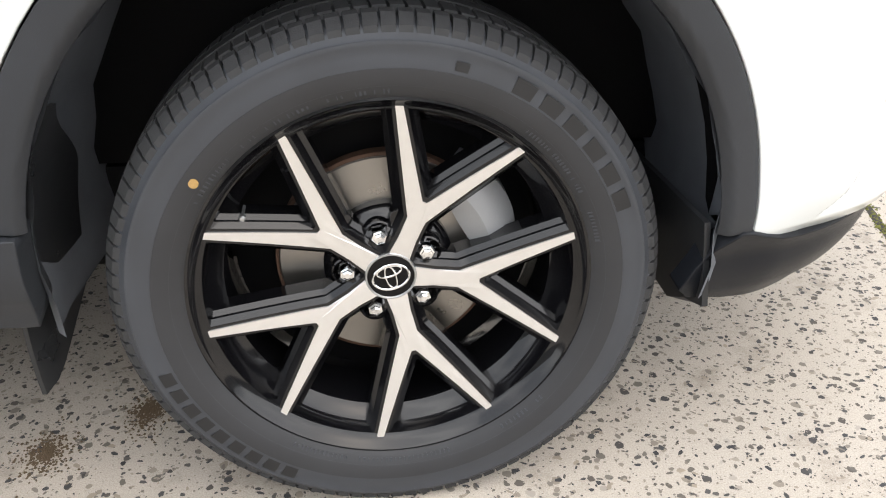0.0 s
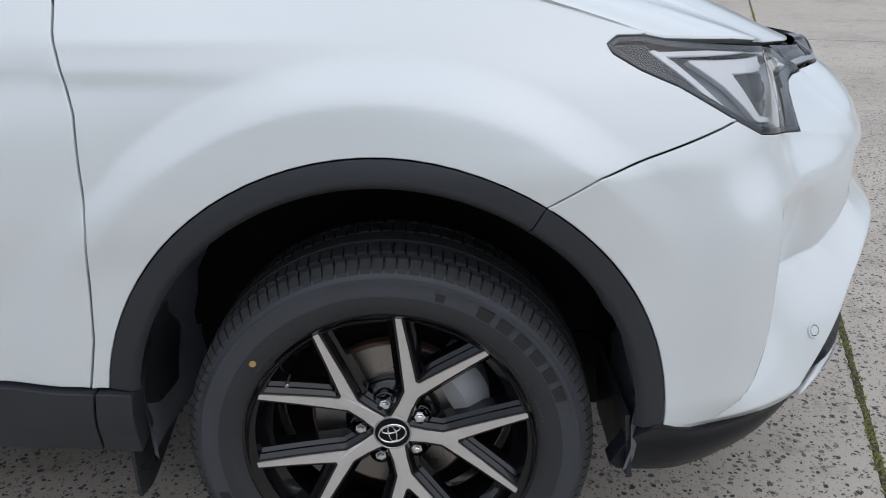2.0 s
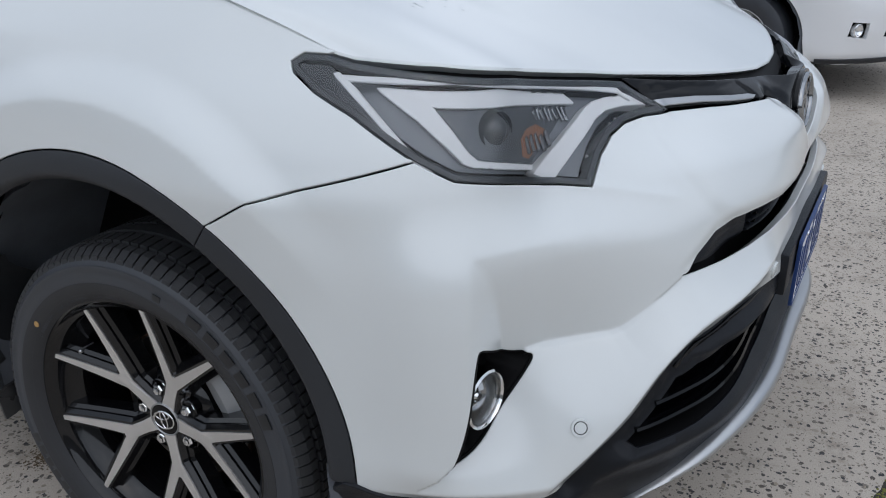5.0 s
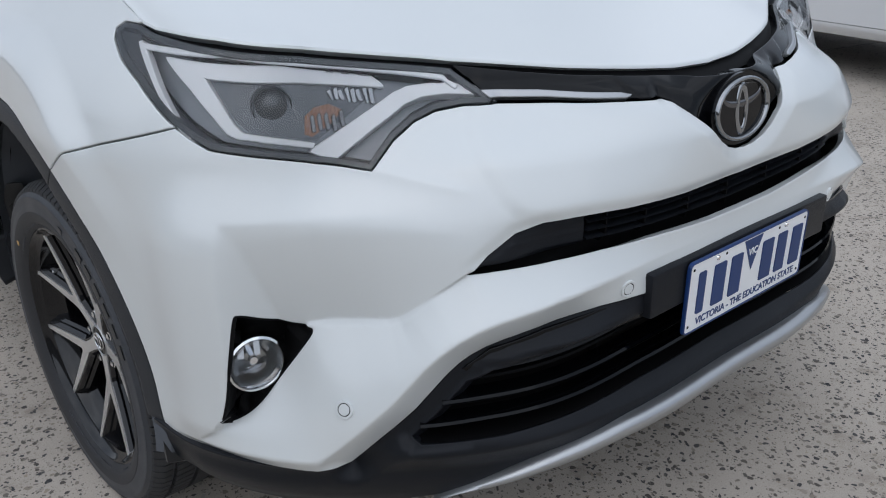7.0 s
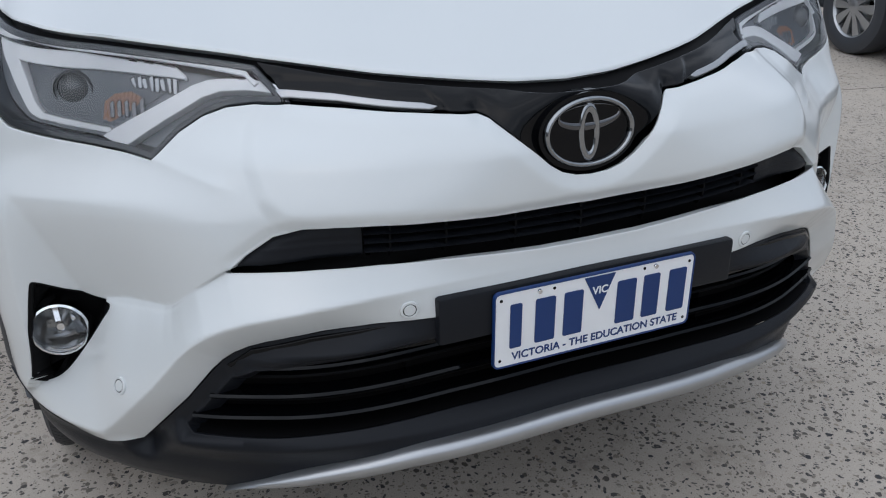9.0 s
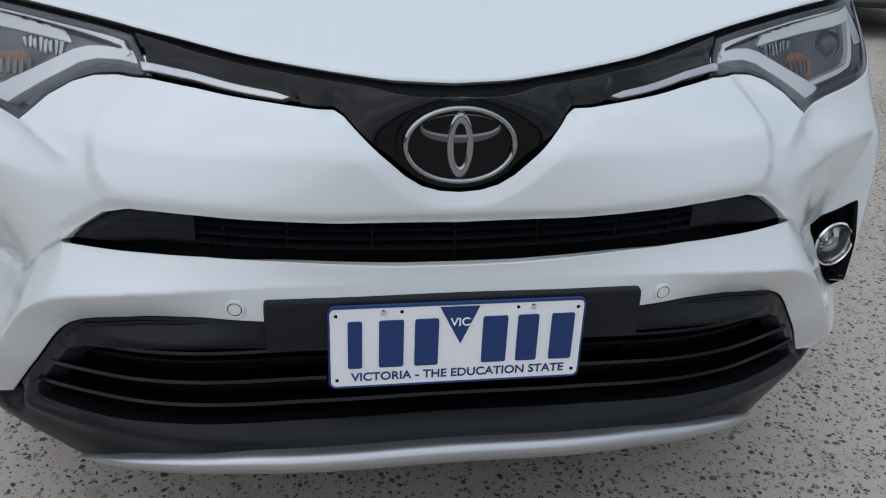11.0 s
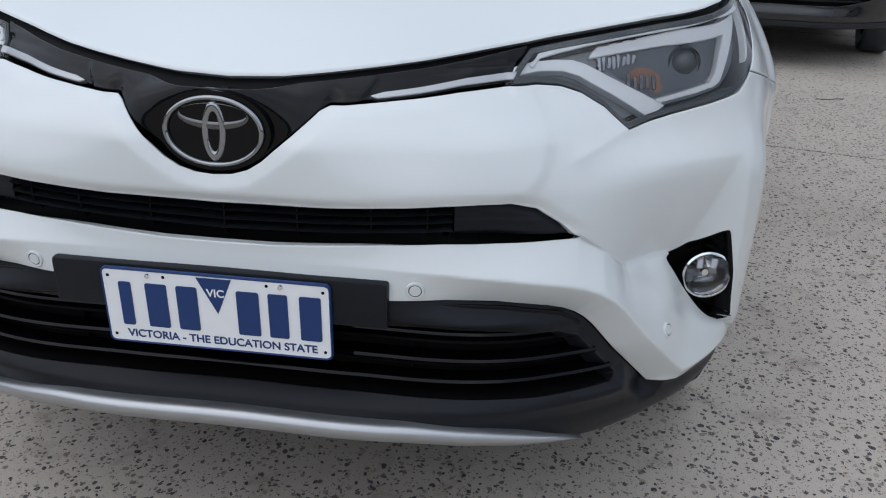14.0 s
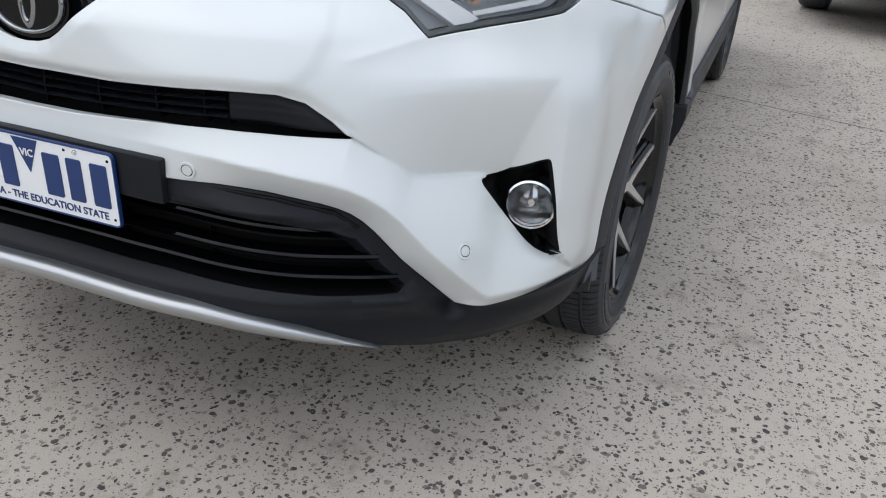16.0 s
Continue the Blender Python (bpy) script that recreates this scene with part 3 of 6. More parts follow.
def skin(u, z, off=0.0, pressed=True):
    """The body's skin at plan length u (negative on the car's right) and height z."""
    u, z = np.broadcast_arrays(np.asarray(u, float), np.asarray(z, float))
    a = np.abs(u)
    b, n = plan(a)
    d = section(pchip(CAGE_U, CAGE_D, np.clip(a, 0, 2.1), True).reshape(-1, len(LEVELS)), z.reshape(-1)).reshape(u.shape) + (relief(u, z) if pressed else 0) + off
    return np.stack([b[..., 0] + n[..., 0] * d, np.where(u < 0, -1, 1) * (b[..., 1] + n[..., 1] * d), z], -1)


# ---- the white car ----
car = thing("parked_car", "white sport utility car with black plastic arch trims and silver lip", "car")


def arc(r, a0, a1, n=24):
    """Points round the front wheel arch; 0 degrees points forward."""
    return [(ARCH_U - r * math.cos(radians(a0 + (a1 - a0) * i / n)), ARCH_Z + r * math.sin(radians(a0 + (a1 - a0) * i / n))) for i in range(n + 1)]


def at_offset(off):
    return lambda u, z: skin(u, z, off)


LAMP_LOW = [(0.505, 0.917), (0.55, 0.916), (0.60, 0.911), (0.638, 0.900), (0.674, 0.879), (0.71, 0.843), (0.795, 0.856), (0.955, 0.885), (1.01, 0.912)]
LAMP_BACK = [(1.105, 0.965), (1.165, 0.99), (1.205, 1.012), (1.213, 1.024), (1.195, 1.034), (1.155, 1.034)]
BONNET_EDGE = [(0, 0.9285), (0.085, 0.9315), (0.18, 0.940), (0.28, 0.950), (0.42, 0.961), (0.56, 0.973), (0.69, 0.989), (0.83, 1.009), (0.98, 1.026), (1.115, 1.032)]
SIDE_SEAM = [(1.145, 1.038), (1.20, 1.053), (1.27, 1.073), (1.41, 1.111), (1.57, 1.140), (1.67, 1.158), (1.84, 1.178), (2.02, 1.192)]
UPPER_MOUTH = UPPER_TOP + [(0.55, 0.6985), (0.44, 0.7015), (0.355, 0.7015), (0.26, 0.698), (0.17, 0.6925), (0.085, 0.6875), (0, 0.6862)]
FOG_POD = soften([(0.922, 0.651), (0.912, 0.6465), (0.898, 0.634), (0.882, 0.621), (0.860, 0.612), (0.838, 0.608), (0.812, 0.602), (0.842, 0.568), (0.882, 0.523), (0.909, 0.485), (0.930, 0.4655), (0.952, 0.453), (0.963, 0.451), (0.945, 0.505), (0.933, 0.57), (0.926, 0.63)], 2)
DOOR_SEAM = [(2.055, 1.097), (2.05, 1.05), (2.02, 0.933), (2.015, 0.76), (2.035, 0.568), (2.055, 0.478)]
QUARTER = [(2.055, 1.10), (1.985, 1.094), (1.966, 1.10), (1.966, 1.114), (1.99, 1.135), (2.04, 1.165), (2.06, 1.165)]

SEAM_A = math.degrees(math.asin((0.803 - ARCH_Z) / 0.462))
half = TRIM_LOW + LAMP_LOW + [(1.16, 0.872), (1.24, 0.848)] + arc(0.462, SEAM_A, -1, 20) + [(1.082, 0.397), (1.055, 0.388), (1.02, 0.383), (0.92, 0.381)] + LOWER_MOUTH
pods = [FOG_POD, [(-u, z) for u, z in FOG_POD]]
chamfer = [(0.46, 0.655), (0.56, 0.637), (0.588, 0.622), (0.638, 0.590), (0.70, 0.5205), (0.78, 0.4376), (0.795, 0.420)]
one_side = [FOOT[5:12], chamfer, [(0.60, 0.787), (0.90, 0.787)], [(0.56, 0.8145), (0.72, 0.846)], [(0.80, 0.407), (1.05, 0.407)]]
CREASES = one_side + [[(-u, z) for u, z in line] for line in one_side]
bumper = panel("bumper_cover", both(half), PAINT, car, [both(soften(UPPER_MOUTH, 0)), *pods], gap=0.0034, grid=0.0045, flange=0.014, creases=CREASES)


def flare(u, z):
    """The arch trim: a rounded band with a step at its outer edge."""
    r = np.hypot(u - ARCH_U, z - ARCH_Z)
    return skin(u, z, -0.003 + 0.005 * np.sqrt(np.clip(1 - ((r - 0.432) / 0.034) ** 2, 0, 1)) - 0.02 * smooth(0.426, 0.405, r))


for s in (1, -1):
    fender = [LAMP_LOW[-1]] + LAMP_BACK + [(u, z + 0.0012) for u, z in SIDE_SEAM] + [(2.04, 1.165), (1.99, 1.135), (1.966, 1.114), (1.966, 1.10), (1.985, 1.094)] + DOOR_SEAM + arc(0.462, 172, SEAM_A, 26) + [(1.24, 0.848), (1.16, 0.872)]
    panel("fender", fender, PAINT, car, side=s, gap=0.0034, grid=0.007)
    panel("quarter_window", soften(QUARTER, 2), PIANO, car, side=s, gap=0.001, surface=at_offset(0.003), label="black quarter window trim")
    for a0, a1, n in ((-1, SEAM_A, 20), (SEAM_A, 172, 30)):
        panel("wheel_arch_trim", arc(0.462, a0, a1, n) + arc(0.412, a1, a0, n), ARCH_PLASTIC, car, surface=flare, side=s, grid=0.007, flange=0.05, gap=0.0028)
    panel("front_door", DOOR_SEAM[::-1] + [(2.055, 1.10), (3.13, 1.115), (3.16, 0.478)], PAINT, car, side=s, gap=0.0045, grid=0.03)
    panel("rear_door", [(3.165, 0.478), (3.135, 1.115), (3.95, 1.12), (3.93, 0.95), (3.83, 0.80), (3.80, 0.66), (3.72, 0.478)], PAINT, car, side=s, gap=0.0045, grid=0.04)
    rear_arch = [(4.226 - 0.46 * math.cos(radians(a)), 0.415 + 0.46 * math.sin(radians(a))) for a in range(8, 173, 6)]
    panel("rear_quarter", [(3.72, 0.478)] + rear_arch + [(4.70, 0.46), (5.1, 0.48), (5.1, 1.12), (3.955, 1.12), (3.935, 0.95), (3.835, 0.80), (3.805, 0.66)], PAINT, car, side=s, gap=0.0045, grid=0.04)
    inner_rear = [(4.226 - 0.415 * math.cos(radians(a)), 0.415 + 0.415 * math.sin(radians(a))) for a in range(172, 7, -6)]
    panel("wheel_arch_trim", rear_arch + inner_rear, ARCH_PLASTIC, car, side=s, grid=0.02, surface=at_offset(0.012), flange=0.05)
    panel("sill_end", [(1.985, 0.472), (2.042, 0.472), (2.058, 0.345), (1.995, 0.345)], ARCH_PLASTIC, car, side=s, surface=lambda u, z: skin(u, z, 0.012 - 0.25 * np.clip(0.39 - z, 0, 1)), grid=0.02, flange=0.06)
    panel("sill", [(2.050, 0.472), (3.76, 0.472), (3.78, 0.345), (2.066, 0.345)], ARCH_PLASTIC, car, side=s, surface=lambda u, z: skin(u, z, 0.012 - 0.25 * np.clip(0.39 - z, 0, 1)), grid=0.025, flange=0.06)

# shells added behind the panels close the gaps; their near-black puts shade there
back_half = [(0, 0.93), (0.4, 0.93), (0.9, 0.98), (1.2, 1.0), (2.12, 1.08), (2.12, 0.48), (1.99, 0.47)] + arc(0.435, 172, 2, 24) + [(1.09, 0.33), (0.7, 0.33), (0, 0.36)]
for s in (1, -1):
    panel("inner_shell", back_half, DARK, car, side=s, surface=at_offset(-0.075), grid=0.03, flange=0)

# ---- headlights ----
LAMP = [(0.487, 0.917)] + LAMP_LOW + LAMP_BACK + [(1.115, 1.026)] + [(u, z - 0.012) for u, z in reversed(BONNET_EDGE[5:-1])]


def headlight(s):
    lamp = panel("headlight", LAMP, LAMP_GREY, car, side=s, gap=0.003, surface=at_offset(-0.034), flange=0.0, label="clear headlight with silver light guides")
    panel("bezel_edge", LAMP, LAMP_DARK, lamp, [shrink(dense(LAMP, 0.006), 0.0065)], side=s, gap=0.0015, surface=at_offset(-0.0035), flange=0.032, grid=0.006)
    guide = [(1.077, 0.995), (0.878, 0.985), (0.704, 0.957), (0.684, 0.9425), (0.836, 0.9617), (0.993, 0.9735), (0.962, 0.942), (0.935, 0.911), (0.920, 0.899), (0.802, 0.876), (0.804, 0.8715), (0.927, 0.894), (0.942, 0.9005), (0.9675, 0.9237), (1.013, 0.9577)]
    panel("light_guide", guide, LAMP_SILVER, lamp, side=s, surface=lambda u, z: skin(u, z, -0.017 - 0.10 * np.clip(0.99 - z, 0, 0.05)), grid=0.010, flange=0.014, label="silver upper light guide")
    lower_guide = [(0.8055, 0.868), (0.738, 0.899), (0.669, 0.9336), (0.645, 0.940), (0.611, 0.9415), (0.564, 0.940), (0.518, 0.935), (0.505, 0.9255), (0.571, 0.929), (0.621, 0.9275), (0.651, 0.920), (0.704, 0.892), (0.768, 0.8535)]
    panel("light_guide", lower_guide, LAMP_SILVER, lamp, side=s, surface=at_offset(-0.013), grid=0.01, flange=0.018, label="silver lower sweep")
    panel("chrome_line", [(1.135, 1.0095), (0.957, 1.0075), (0.755, 0.9805), (0.577, 0.9525), (0.568, 0.945), (0.552, 0.9385), (0.556, 0.936), (0.576, 0.948), (0.755, 0.976), (0.955, 1.003), (1.128, 1.0055)], LAMP_SILVER, lamp, side=s, surface=at_offset(-0.007), grid=0.008, flange=0.004, label="thin chrome line")
    panel("side_marker", [(1.20, 1.012), (1.205, 1.02), (1.15, 1.019), (1.095, 0.975), (0.985, 0.885), (1.014, 0.907), (1.10, 0.950), (1.165, 0.984)], LAMP_MARKER, lamp, side=s, surface=at_offset(-0.009), grid=0.010, flange=0.02, label="dark honeycomb side marker")
    panel("divider", [(1.1424, 1.0115), (1.136, 1.0125), (1.106, 0.9946), (1.0815, 0.9747), (0.968, 0.880), (0.9725, 0.880), (1.089, 0.9735), (1.116, 0.9932)], LAMP_SILVER, lamp, side=s, surface=at_offset(-0.007), grid=0.010, flange=0.012)
    panel("inner_bezel", [(0.990, 0.972), (0.836, 0.960), (0.69, 0.941), (0.738, 0.909), (0.798, 0.877), (0.812, 0.8785), (0.916, 0.8995), (0.935, 0.912), (0.960, 0.942)], LAMP_MID, lamp, side=s, surface=at_offset(-0.031), grid=0.012, flange=0, label="grey inner bezel")
    # led row along the guide's foot
    bm = bmesh.new()
    for i in range(30):
        t = i / 29
        p = skin(0.916 - 0.112 * t, 0.9008 - 0.0232 * t, -0.022)
        bmesh.ops.create_icosphere(bm, subdivisions=1, radius=0.0011, matrix=Matrix.Translation((p[0], p[1] * s, p[2])))
    part("led_row", bm, REFLECTOR, lamp)
    # projector barrel with its lens
    for u, z, r in ((0.885, 0.930, 0.030),):
        p = skin(u, z, -0.034)
        axis = Vector((0.93, 0.30 * s, 0.0)).normalized()
        m = Matrix.Translation((p[0], p[1] * s, p[2])) @ axis.to_track_quat("-Y", "Z").to_matrix().to_4x4()
        bm = bmesh.new()
        lathe(bm, [(r, 0.025), (r, 0.0), (r * 0.93, -0.004), (r * 0.88, 0.0), (r * 0.86, 0.006)], 32)
        barrel = part("projector", bm, LAMP_DARK, lamp)
        barrel.matrix_local = m
        bm = bmesh.new()
        lathe(bm, [(r * 0.86, 0.006), (r * 0.7, -0.004), (r * 0.45, -0.010), (r * 0.15, -0.0125), (0.0005, -0.0127)], 28)
        part("projector_lens", bm, LAMP_LENS, barrel)
    # indicator bowl: bright curved flutes above, amber flutes below
    rng = random.Random(4)
    for i in range(8):
        u = 0.700 + 0.0095 * i
        z0, z1 = 0.9215 + 0.0012 * i + rng.uniform(-0.002, 0.002), 0.9425 + 0.0006 * i - rng.uniform(0, 0.004)
        lean = rng.uniform(0.002, 0.006)
        panel("reflector_flute", [(u, z0), (u + 0.0040 - 0.003 * (i % 3 == 1), z0 + 0.001), (u + 0.004 + lean, z1 - 0.002), (u + lean, z1)], FOG_BOWL if i % 2 else SMOKED, lamp, side=s, surface=lambda a, b, k=i: skin(a, b, -0.028 + 0.05 * (a - 0.70 - 0.0095 * k)), grid=0.004, flange=0.004)
    panel("indicator_bowl", [(0.822, 0.9125), (0.803, 0.923), (0.774, 0.925), (0.752, 0.915), (0.766, 0.901), (0.806, 0.884), (0.822, 0.889)], AMBER, lamp, side=s, surface=lambda u, z: skin(u, z, -0.0285 + 0.0016 * np.sin(u * 900)), grid=0.004, flange=0.0, label="amber fluted indicator bowl")
    for i in range(5):
        u = 0.748 + 0.013 * i
        z0 = 0.889 + 0.002 * rng.uniform(0, 3)
        panel("reflector_flute", [(u, z0), (u + 0.0035, z0), (u + 0.007, z0 + 0.018), (u + 0.004, z0 + 0.021)], SMOKED_DARK, lamp, side=s, surface=at_offset(-0.0255), grid=0.004, flange=0.003)
    for i in range(7):
        u, z = 0.575 + 0.018 * i, 0.905 - 0.0085 * max(0, i - 1.5)
        bm = bmesh.new()
        p = skin(u, z, -0.030)
        bmesh.ops.create_cube(bm, size=1, matrix=Matrix.Translation((p[0], p[1] * s, p[2])) @ Matrix.Rotation(0.6 * s, 4, "Z") @ Matrix.Diagonal((0.010, 0.003, 0.010, 1)))
        part("cooling_fin", bm, LAMP_SILVER, lamp)
    cover = panel("lens_cover", LAMP, LENS, lamp, side=s, gap=0.002, surface=at_offset(-0.0005), flange=0.004)
    cover.visible_shadow = False


for s in (1, -1):
    headlight(s)

# ---- grille garnish, chrome strips and badge ----
GARNISH = TRIM_LOW + [(0.553, 0.964)] + [(u, z - 0.011) for u, z in reversed(BONNET_EDGE[:5])]


def garnish_skin(u, z):
    a = np.abs(u)
    groove = smooth(0.010, 0.0, depth_in(((0.225, 0.903), (0.40, 0.917), (0.52, 0.920), (0.53, 0.941), (0.41, 0.939), (0.245, 0.926)), a, z) * -1) * 0.006
    swell = 0.008 * smooth(0.16, 0.03, np.hypot(a * 0.72, z - 0.861) * 1.0) * smooth(0.93, 0.90, z)
    p = skin(u, z, -0.003 - groove + swell)
    # a level seat for the badge
    w = smooth(1.85, 1.04, np.hypot(u / 0.088, (z - 0.857) / 0.060))[..., None]
    seat = np.stack([0.905 + 0.07 * (0.857 - z) + 0 * u, u + 0 * z, z + 0 * u], -1)
    return p * (1 - w) + seat * w


garnish = panel("grille_garnish", both(GARNISH), PIANO, car, gap=0.001, surface=garnish_skin, flange=0.02, grid=0.005, label="gloss black grille garnish")
for s in (1, -1):
    panel("chrome_strip", [(0.512, 0.933), (0.50, 0.925), (0.40, 0.9215), (0.245, 0.909), (0.235, 0.9112), (0.255, 0.9150), (0.41, 0.9285)], SILVER, garnish, side=s, surface=at_offset(0.003), grid=0.010, flange=0.010)

badge = new("badge")
badge.parent = car
badge["label"] = "chrome ringed oval badge"
BADGE_AT = pose(0.914, 0, 0.858, 0, -5, 0)


def oval(rx, ry, cy=0.0, n=48):
    return [(rx * math.cos(2 * math.pi * k / n), cy + ry * math.sin(2 * math.pi * k / n)) for k in range(n)]


def oval_band(name, outer, inner, depth, mat, thick=0.003):
    """A flat oval band between two ovals (rx, ry, cy), with rounded edges, in the badge's plane."""
    bm = bmesh.new()
    rings = []
    for k in range(56):
        a = 2 * math.pi * k / 56
        c, d = math.cos(a), math.sin(a)
        o, i = (outer[0] * c, outer[2] + outer[1] * d), (inner[0] * c, inner[2] + inner[1] * d)
        sec = []
        for f, h in ((0, -thick), (0.06, 0.0), (0.25, thick * 0.8), (0.5, thick), (0.75, thick * 0.8), (0.94, 0.0), (1, -thick)):
            sec.append(BADGE_AT @ Vector((depth + h, o[0] + (i[0] - o[0]) * f, o[1] + (i[1] - o[1]) * f)))
        rings.append(sec)
    sweep(bm, rings, True, True, False)
    return part(name, bm, mat, badge, smooth_angle=60)


bm = bmesh.new()
prism(bm, oval(0.088, 0.0605), 0.012, lambda x, y, d: BADGE_AT @ Vector((d - 0.012, x, y)))
bmesh.ops.bevel(bm, geom=[e for e in bm.edges if e.calc_face_angle(0) > 1.2], offset=0.004, segments=2, affect="EDGES")
part("badge_base", bm, PIANO, badge)
oval_band("badge_ring", (0.0800, 0.0545, 0), (0.0705, 0.0462, 0), 0.004, SMOKED, 0.0035)
oval_band("badge_oval", (0.0185, 0.0455, 0), (0.0088, 0.0300, -0.001), 0.0015, SMOKED, 0.0012)
oval_band("badge_oval", (0.0560, 0.0205, 0.0225), (0.0520, 0.0130, 0.0270), 0.0012, SMOKED_DARK, 0.0010)

# ---- upper grille ----
upper = panel("upper_grille", both([(u * 1.01, z + (0.006 if i < 8 else -0.006)) for i, (u, z) in enumerate(UPPER_MOUTH)]), DARK, car, surface=at_offset(-0.060), flange=0, label="black upper grille with thin slats")


def mouth_top(a):
    return np.interp(a, *zip(*UPPER_TOP))


def mouth_low(a):
    return np.interp(a, [0, 0.085, 0.26, 0.355, 0.577], [0.685, 0.688, 0.698, 0.702, 0.702])


def calm(u, z, off=0.0):
    """The skin without its pressed shapes, eased forward towards the mouth's corners."""
    a = np.abs(u)
    return skin(u, z, off + 0.034 * smooth(0.20, 0.52, a) * (1 - 0.35 * smooth(0.60, 0.80, a)) * smooth(0.66, 0.60, z) * smooth(0.36, 0.42, z), False)


def strip(name, us, zs, front, back, thick, mat, parent, label=""):
    """A slat that follows the skin: thin, with a rounded nose."""
    bm = bmesh.new()
    rings = []
    for u, z in zip(us, zs):
        a, b, c = calm(u, z + thick / 2, front - 0.003), calm(u, z, front), calm(u, z - thick / 2, front - 0.003)
        d, e = calm(u, z - thick / 2, back), calm(u, z + thick / 2, back)
        rings.append([tuple(a), tuple(b), tuple(c), tuple(d), tuple(e)])
    sweep(bm, rings)
    return part(name, bm, mat, parent, label)


for f in (0.22, 0.44, 0.66, 0.88):
    us = np.linspace(-0.372, 0.372, 61)
    zs = mouth_low(np.abs(us)) + f * (mouth_top(np.abs(us)) - mouth_low(np.abs(us)))
    strip("grille_slat", us, zs, -0.030, -0.055, 0.0035, PLASTIC, upper)
for u in (-0.33, -0.24, -0.12, 0.0, 0.12, 0.24, 0.33):
    bm = bmesh.new()
    rings = []
    for z in np.linspace(mouth_low(abs(u)), mouth_top(abs(u)), 5):
        rings.append([tuple(skin(u + d, z, o)) for d, o in ((-0.0015, -0.034), (0.0015, -0.034), (0.0015, -0.058), (-0.0015, -0.058))])
    part("grille_post", sweep(bm, rings), DARK, upper)
for s in (1, -1):
    panel("grille_blank", [(0.375, 0.7055), (0.545, 0.7045), (0.575, 0.7045), (0.55, 0.727), (0.507, 0.753), (0.46, 0.762), (0.375, 0.762)], PLASTIC, upper, side=s, surface=lambda u, z: skin(u, z, -0.036 + 0.024 * smooth(0.42, 0.54, u) + 0.0005 * np.sin(z * 620)), grid=0.006, flange=0)

# ---- lower bumper, grille and lip ----
CAVITY = [(0, 0.562), (0.28, 0.560), (0.45, 0.556), (0.545, 0.550), (0.585, 0.533), (0.634, 0.478), (0.672, 0.438), (0.655, 0.426), (0.52, 0.421), (0.3, 0.421), (0, 0.422)]
lower_half = LOWER_MOUTH[::-1] + [(0.92, 0.381), (1.02, 0.383), (1.055, 0.388), (1.082, 0.397), (1.104, 0.405), (1.122, 0.409), (1.146, 0.385), (1.168, 0.345), (1.180, 0.318), (1.165, 0.303), (1.10, 0.281), (1.0, 0.264), (0.86, 0.258), (0.72, 0.271), (0.63, 0.298), (0.52, 0.341), (0.40, 0.370), (0.285, 0.383), (0, 0.386)]


def lower_skin(u, z):
    a = np.abs(u)
    d = depth_in(both(CAVITY), u, z)
    lip = 0.008 * smooth(0.43, 0.365, z) * smooth(0.70, 0.55, a)
    tuck = -0.30 * np.clip(0.30 - z, 0, 1) * smooth(0.6, 0.75, a)
    return calm(u, z, -0.004 - 0.034 * smooth(0.042, 0.0, near_line(LOWER_MOUTH, a, z)) * smooth(0.95, 0.75, a) * smooth(0.22, 0.46, a) - (0.022 - 0.008 * smooth(0.45, 0.58, a)) * smooth(-0.02, 0.0, d) * smooth(0.40, 0.43, z) + lip + tuck - 0.007 * smooth(1.04, 1.12, a))


lower = panel("lower_bumper", both(lower_half), PLASTIC, car, [both(CAVITY)], gap=0.001, surface=lower_skin, grid=0.010, flange=0.03, label="black textured lower bumper")
bm = bmesh.new()
loop = np.array(dense(both(CAVITY), 0.02))
sweep(bm, [[tuple(a), tuple(b)] for a, b in zip(lower_skin(loop[:, 0], loop[:, 1]) - np.array((0.004, 0, 0)), calm(loop[:, 0], loop[:, 1], -0.14))], False, True, False)
part("cavity_wall", bm, DARK, lower)
panel("gloss_band", both([(0, 0.606), (0.36, 0.606), (0.462, 0.597), (0.548, 0.579), (0.588, 0.552), (0.578, 0.545), (0.545, 0.549), (0.45, 0.560), (0.28, 0.566), (0, 0.567)]), PIANO, lower, surface=lambda u, z: calm(u, z, -0.008 - 0.024 * smooth(0.22, 0.46, np.abs(u))), grid=0.012, flange=0.02, label="gloss black band")
grille = panel("lower_grille", both([(u * 1.02, 0.5 + (z - 0.5) * 1.1) for u, z in CAVITY]), DARK, car, surface=lambda u, z: calm(u, z, -0.10), flange=0, label="black lower grille with curved slats")
for z0, z1, umax, fr, th in ((0.488, 0.496, 0.622, -0.026, 0.0085), (0.449, 0.457, 0.656, -0.024, 0.0085), (0.533, 0.537, 0.575, -0.042, 0.0085), (0.468, 0.476, 0.63, -0.050, 0.006), (0.510, 0.517, 0.595, -0.052, 0.006)):
    us = np.linspace(-umax, umax, 61)
    strip("grille_slat", us, z0 + (z1 - z0) * (us / umax) ** 2, fr, fr - 0.035, th, PIANO if th > 0.008 else DARK, grille)
for u in (-0.30, -0.10, 0.10, 0.30):
    bm = bmesh.new()
    rings = [[tuple(skin(u + d, z, o)) for d, o in ((-0.004, -0.06), (0.004, -0.06), (0.004, -0.095), (-0.004, -0.095))] for z in np.linspace(0.42, 0.58, 6)]
    part("grille_post", sweep(bm, rings), DARK, grille)

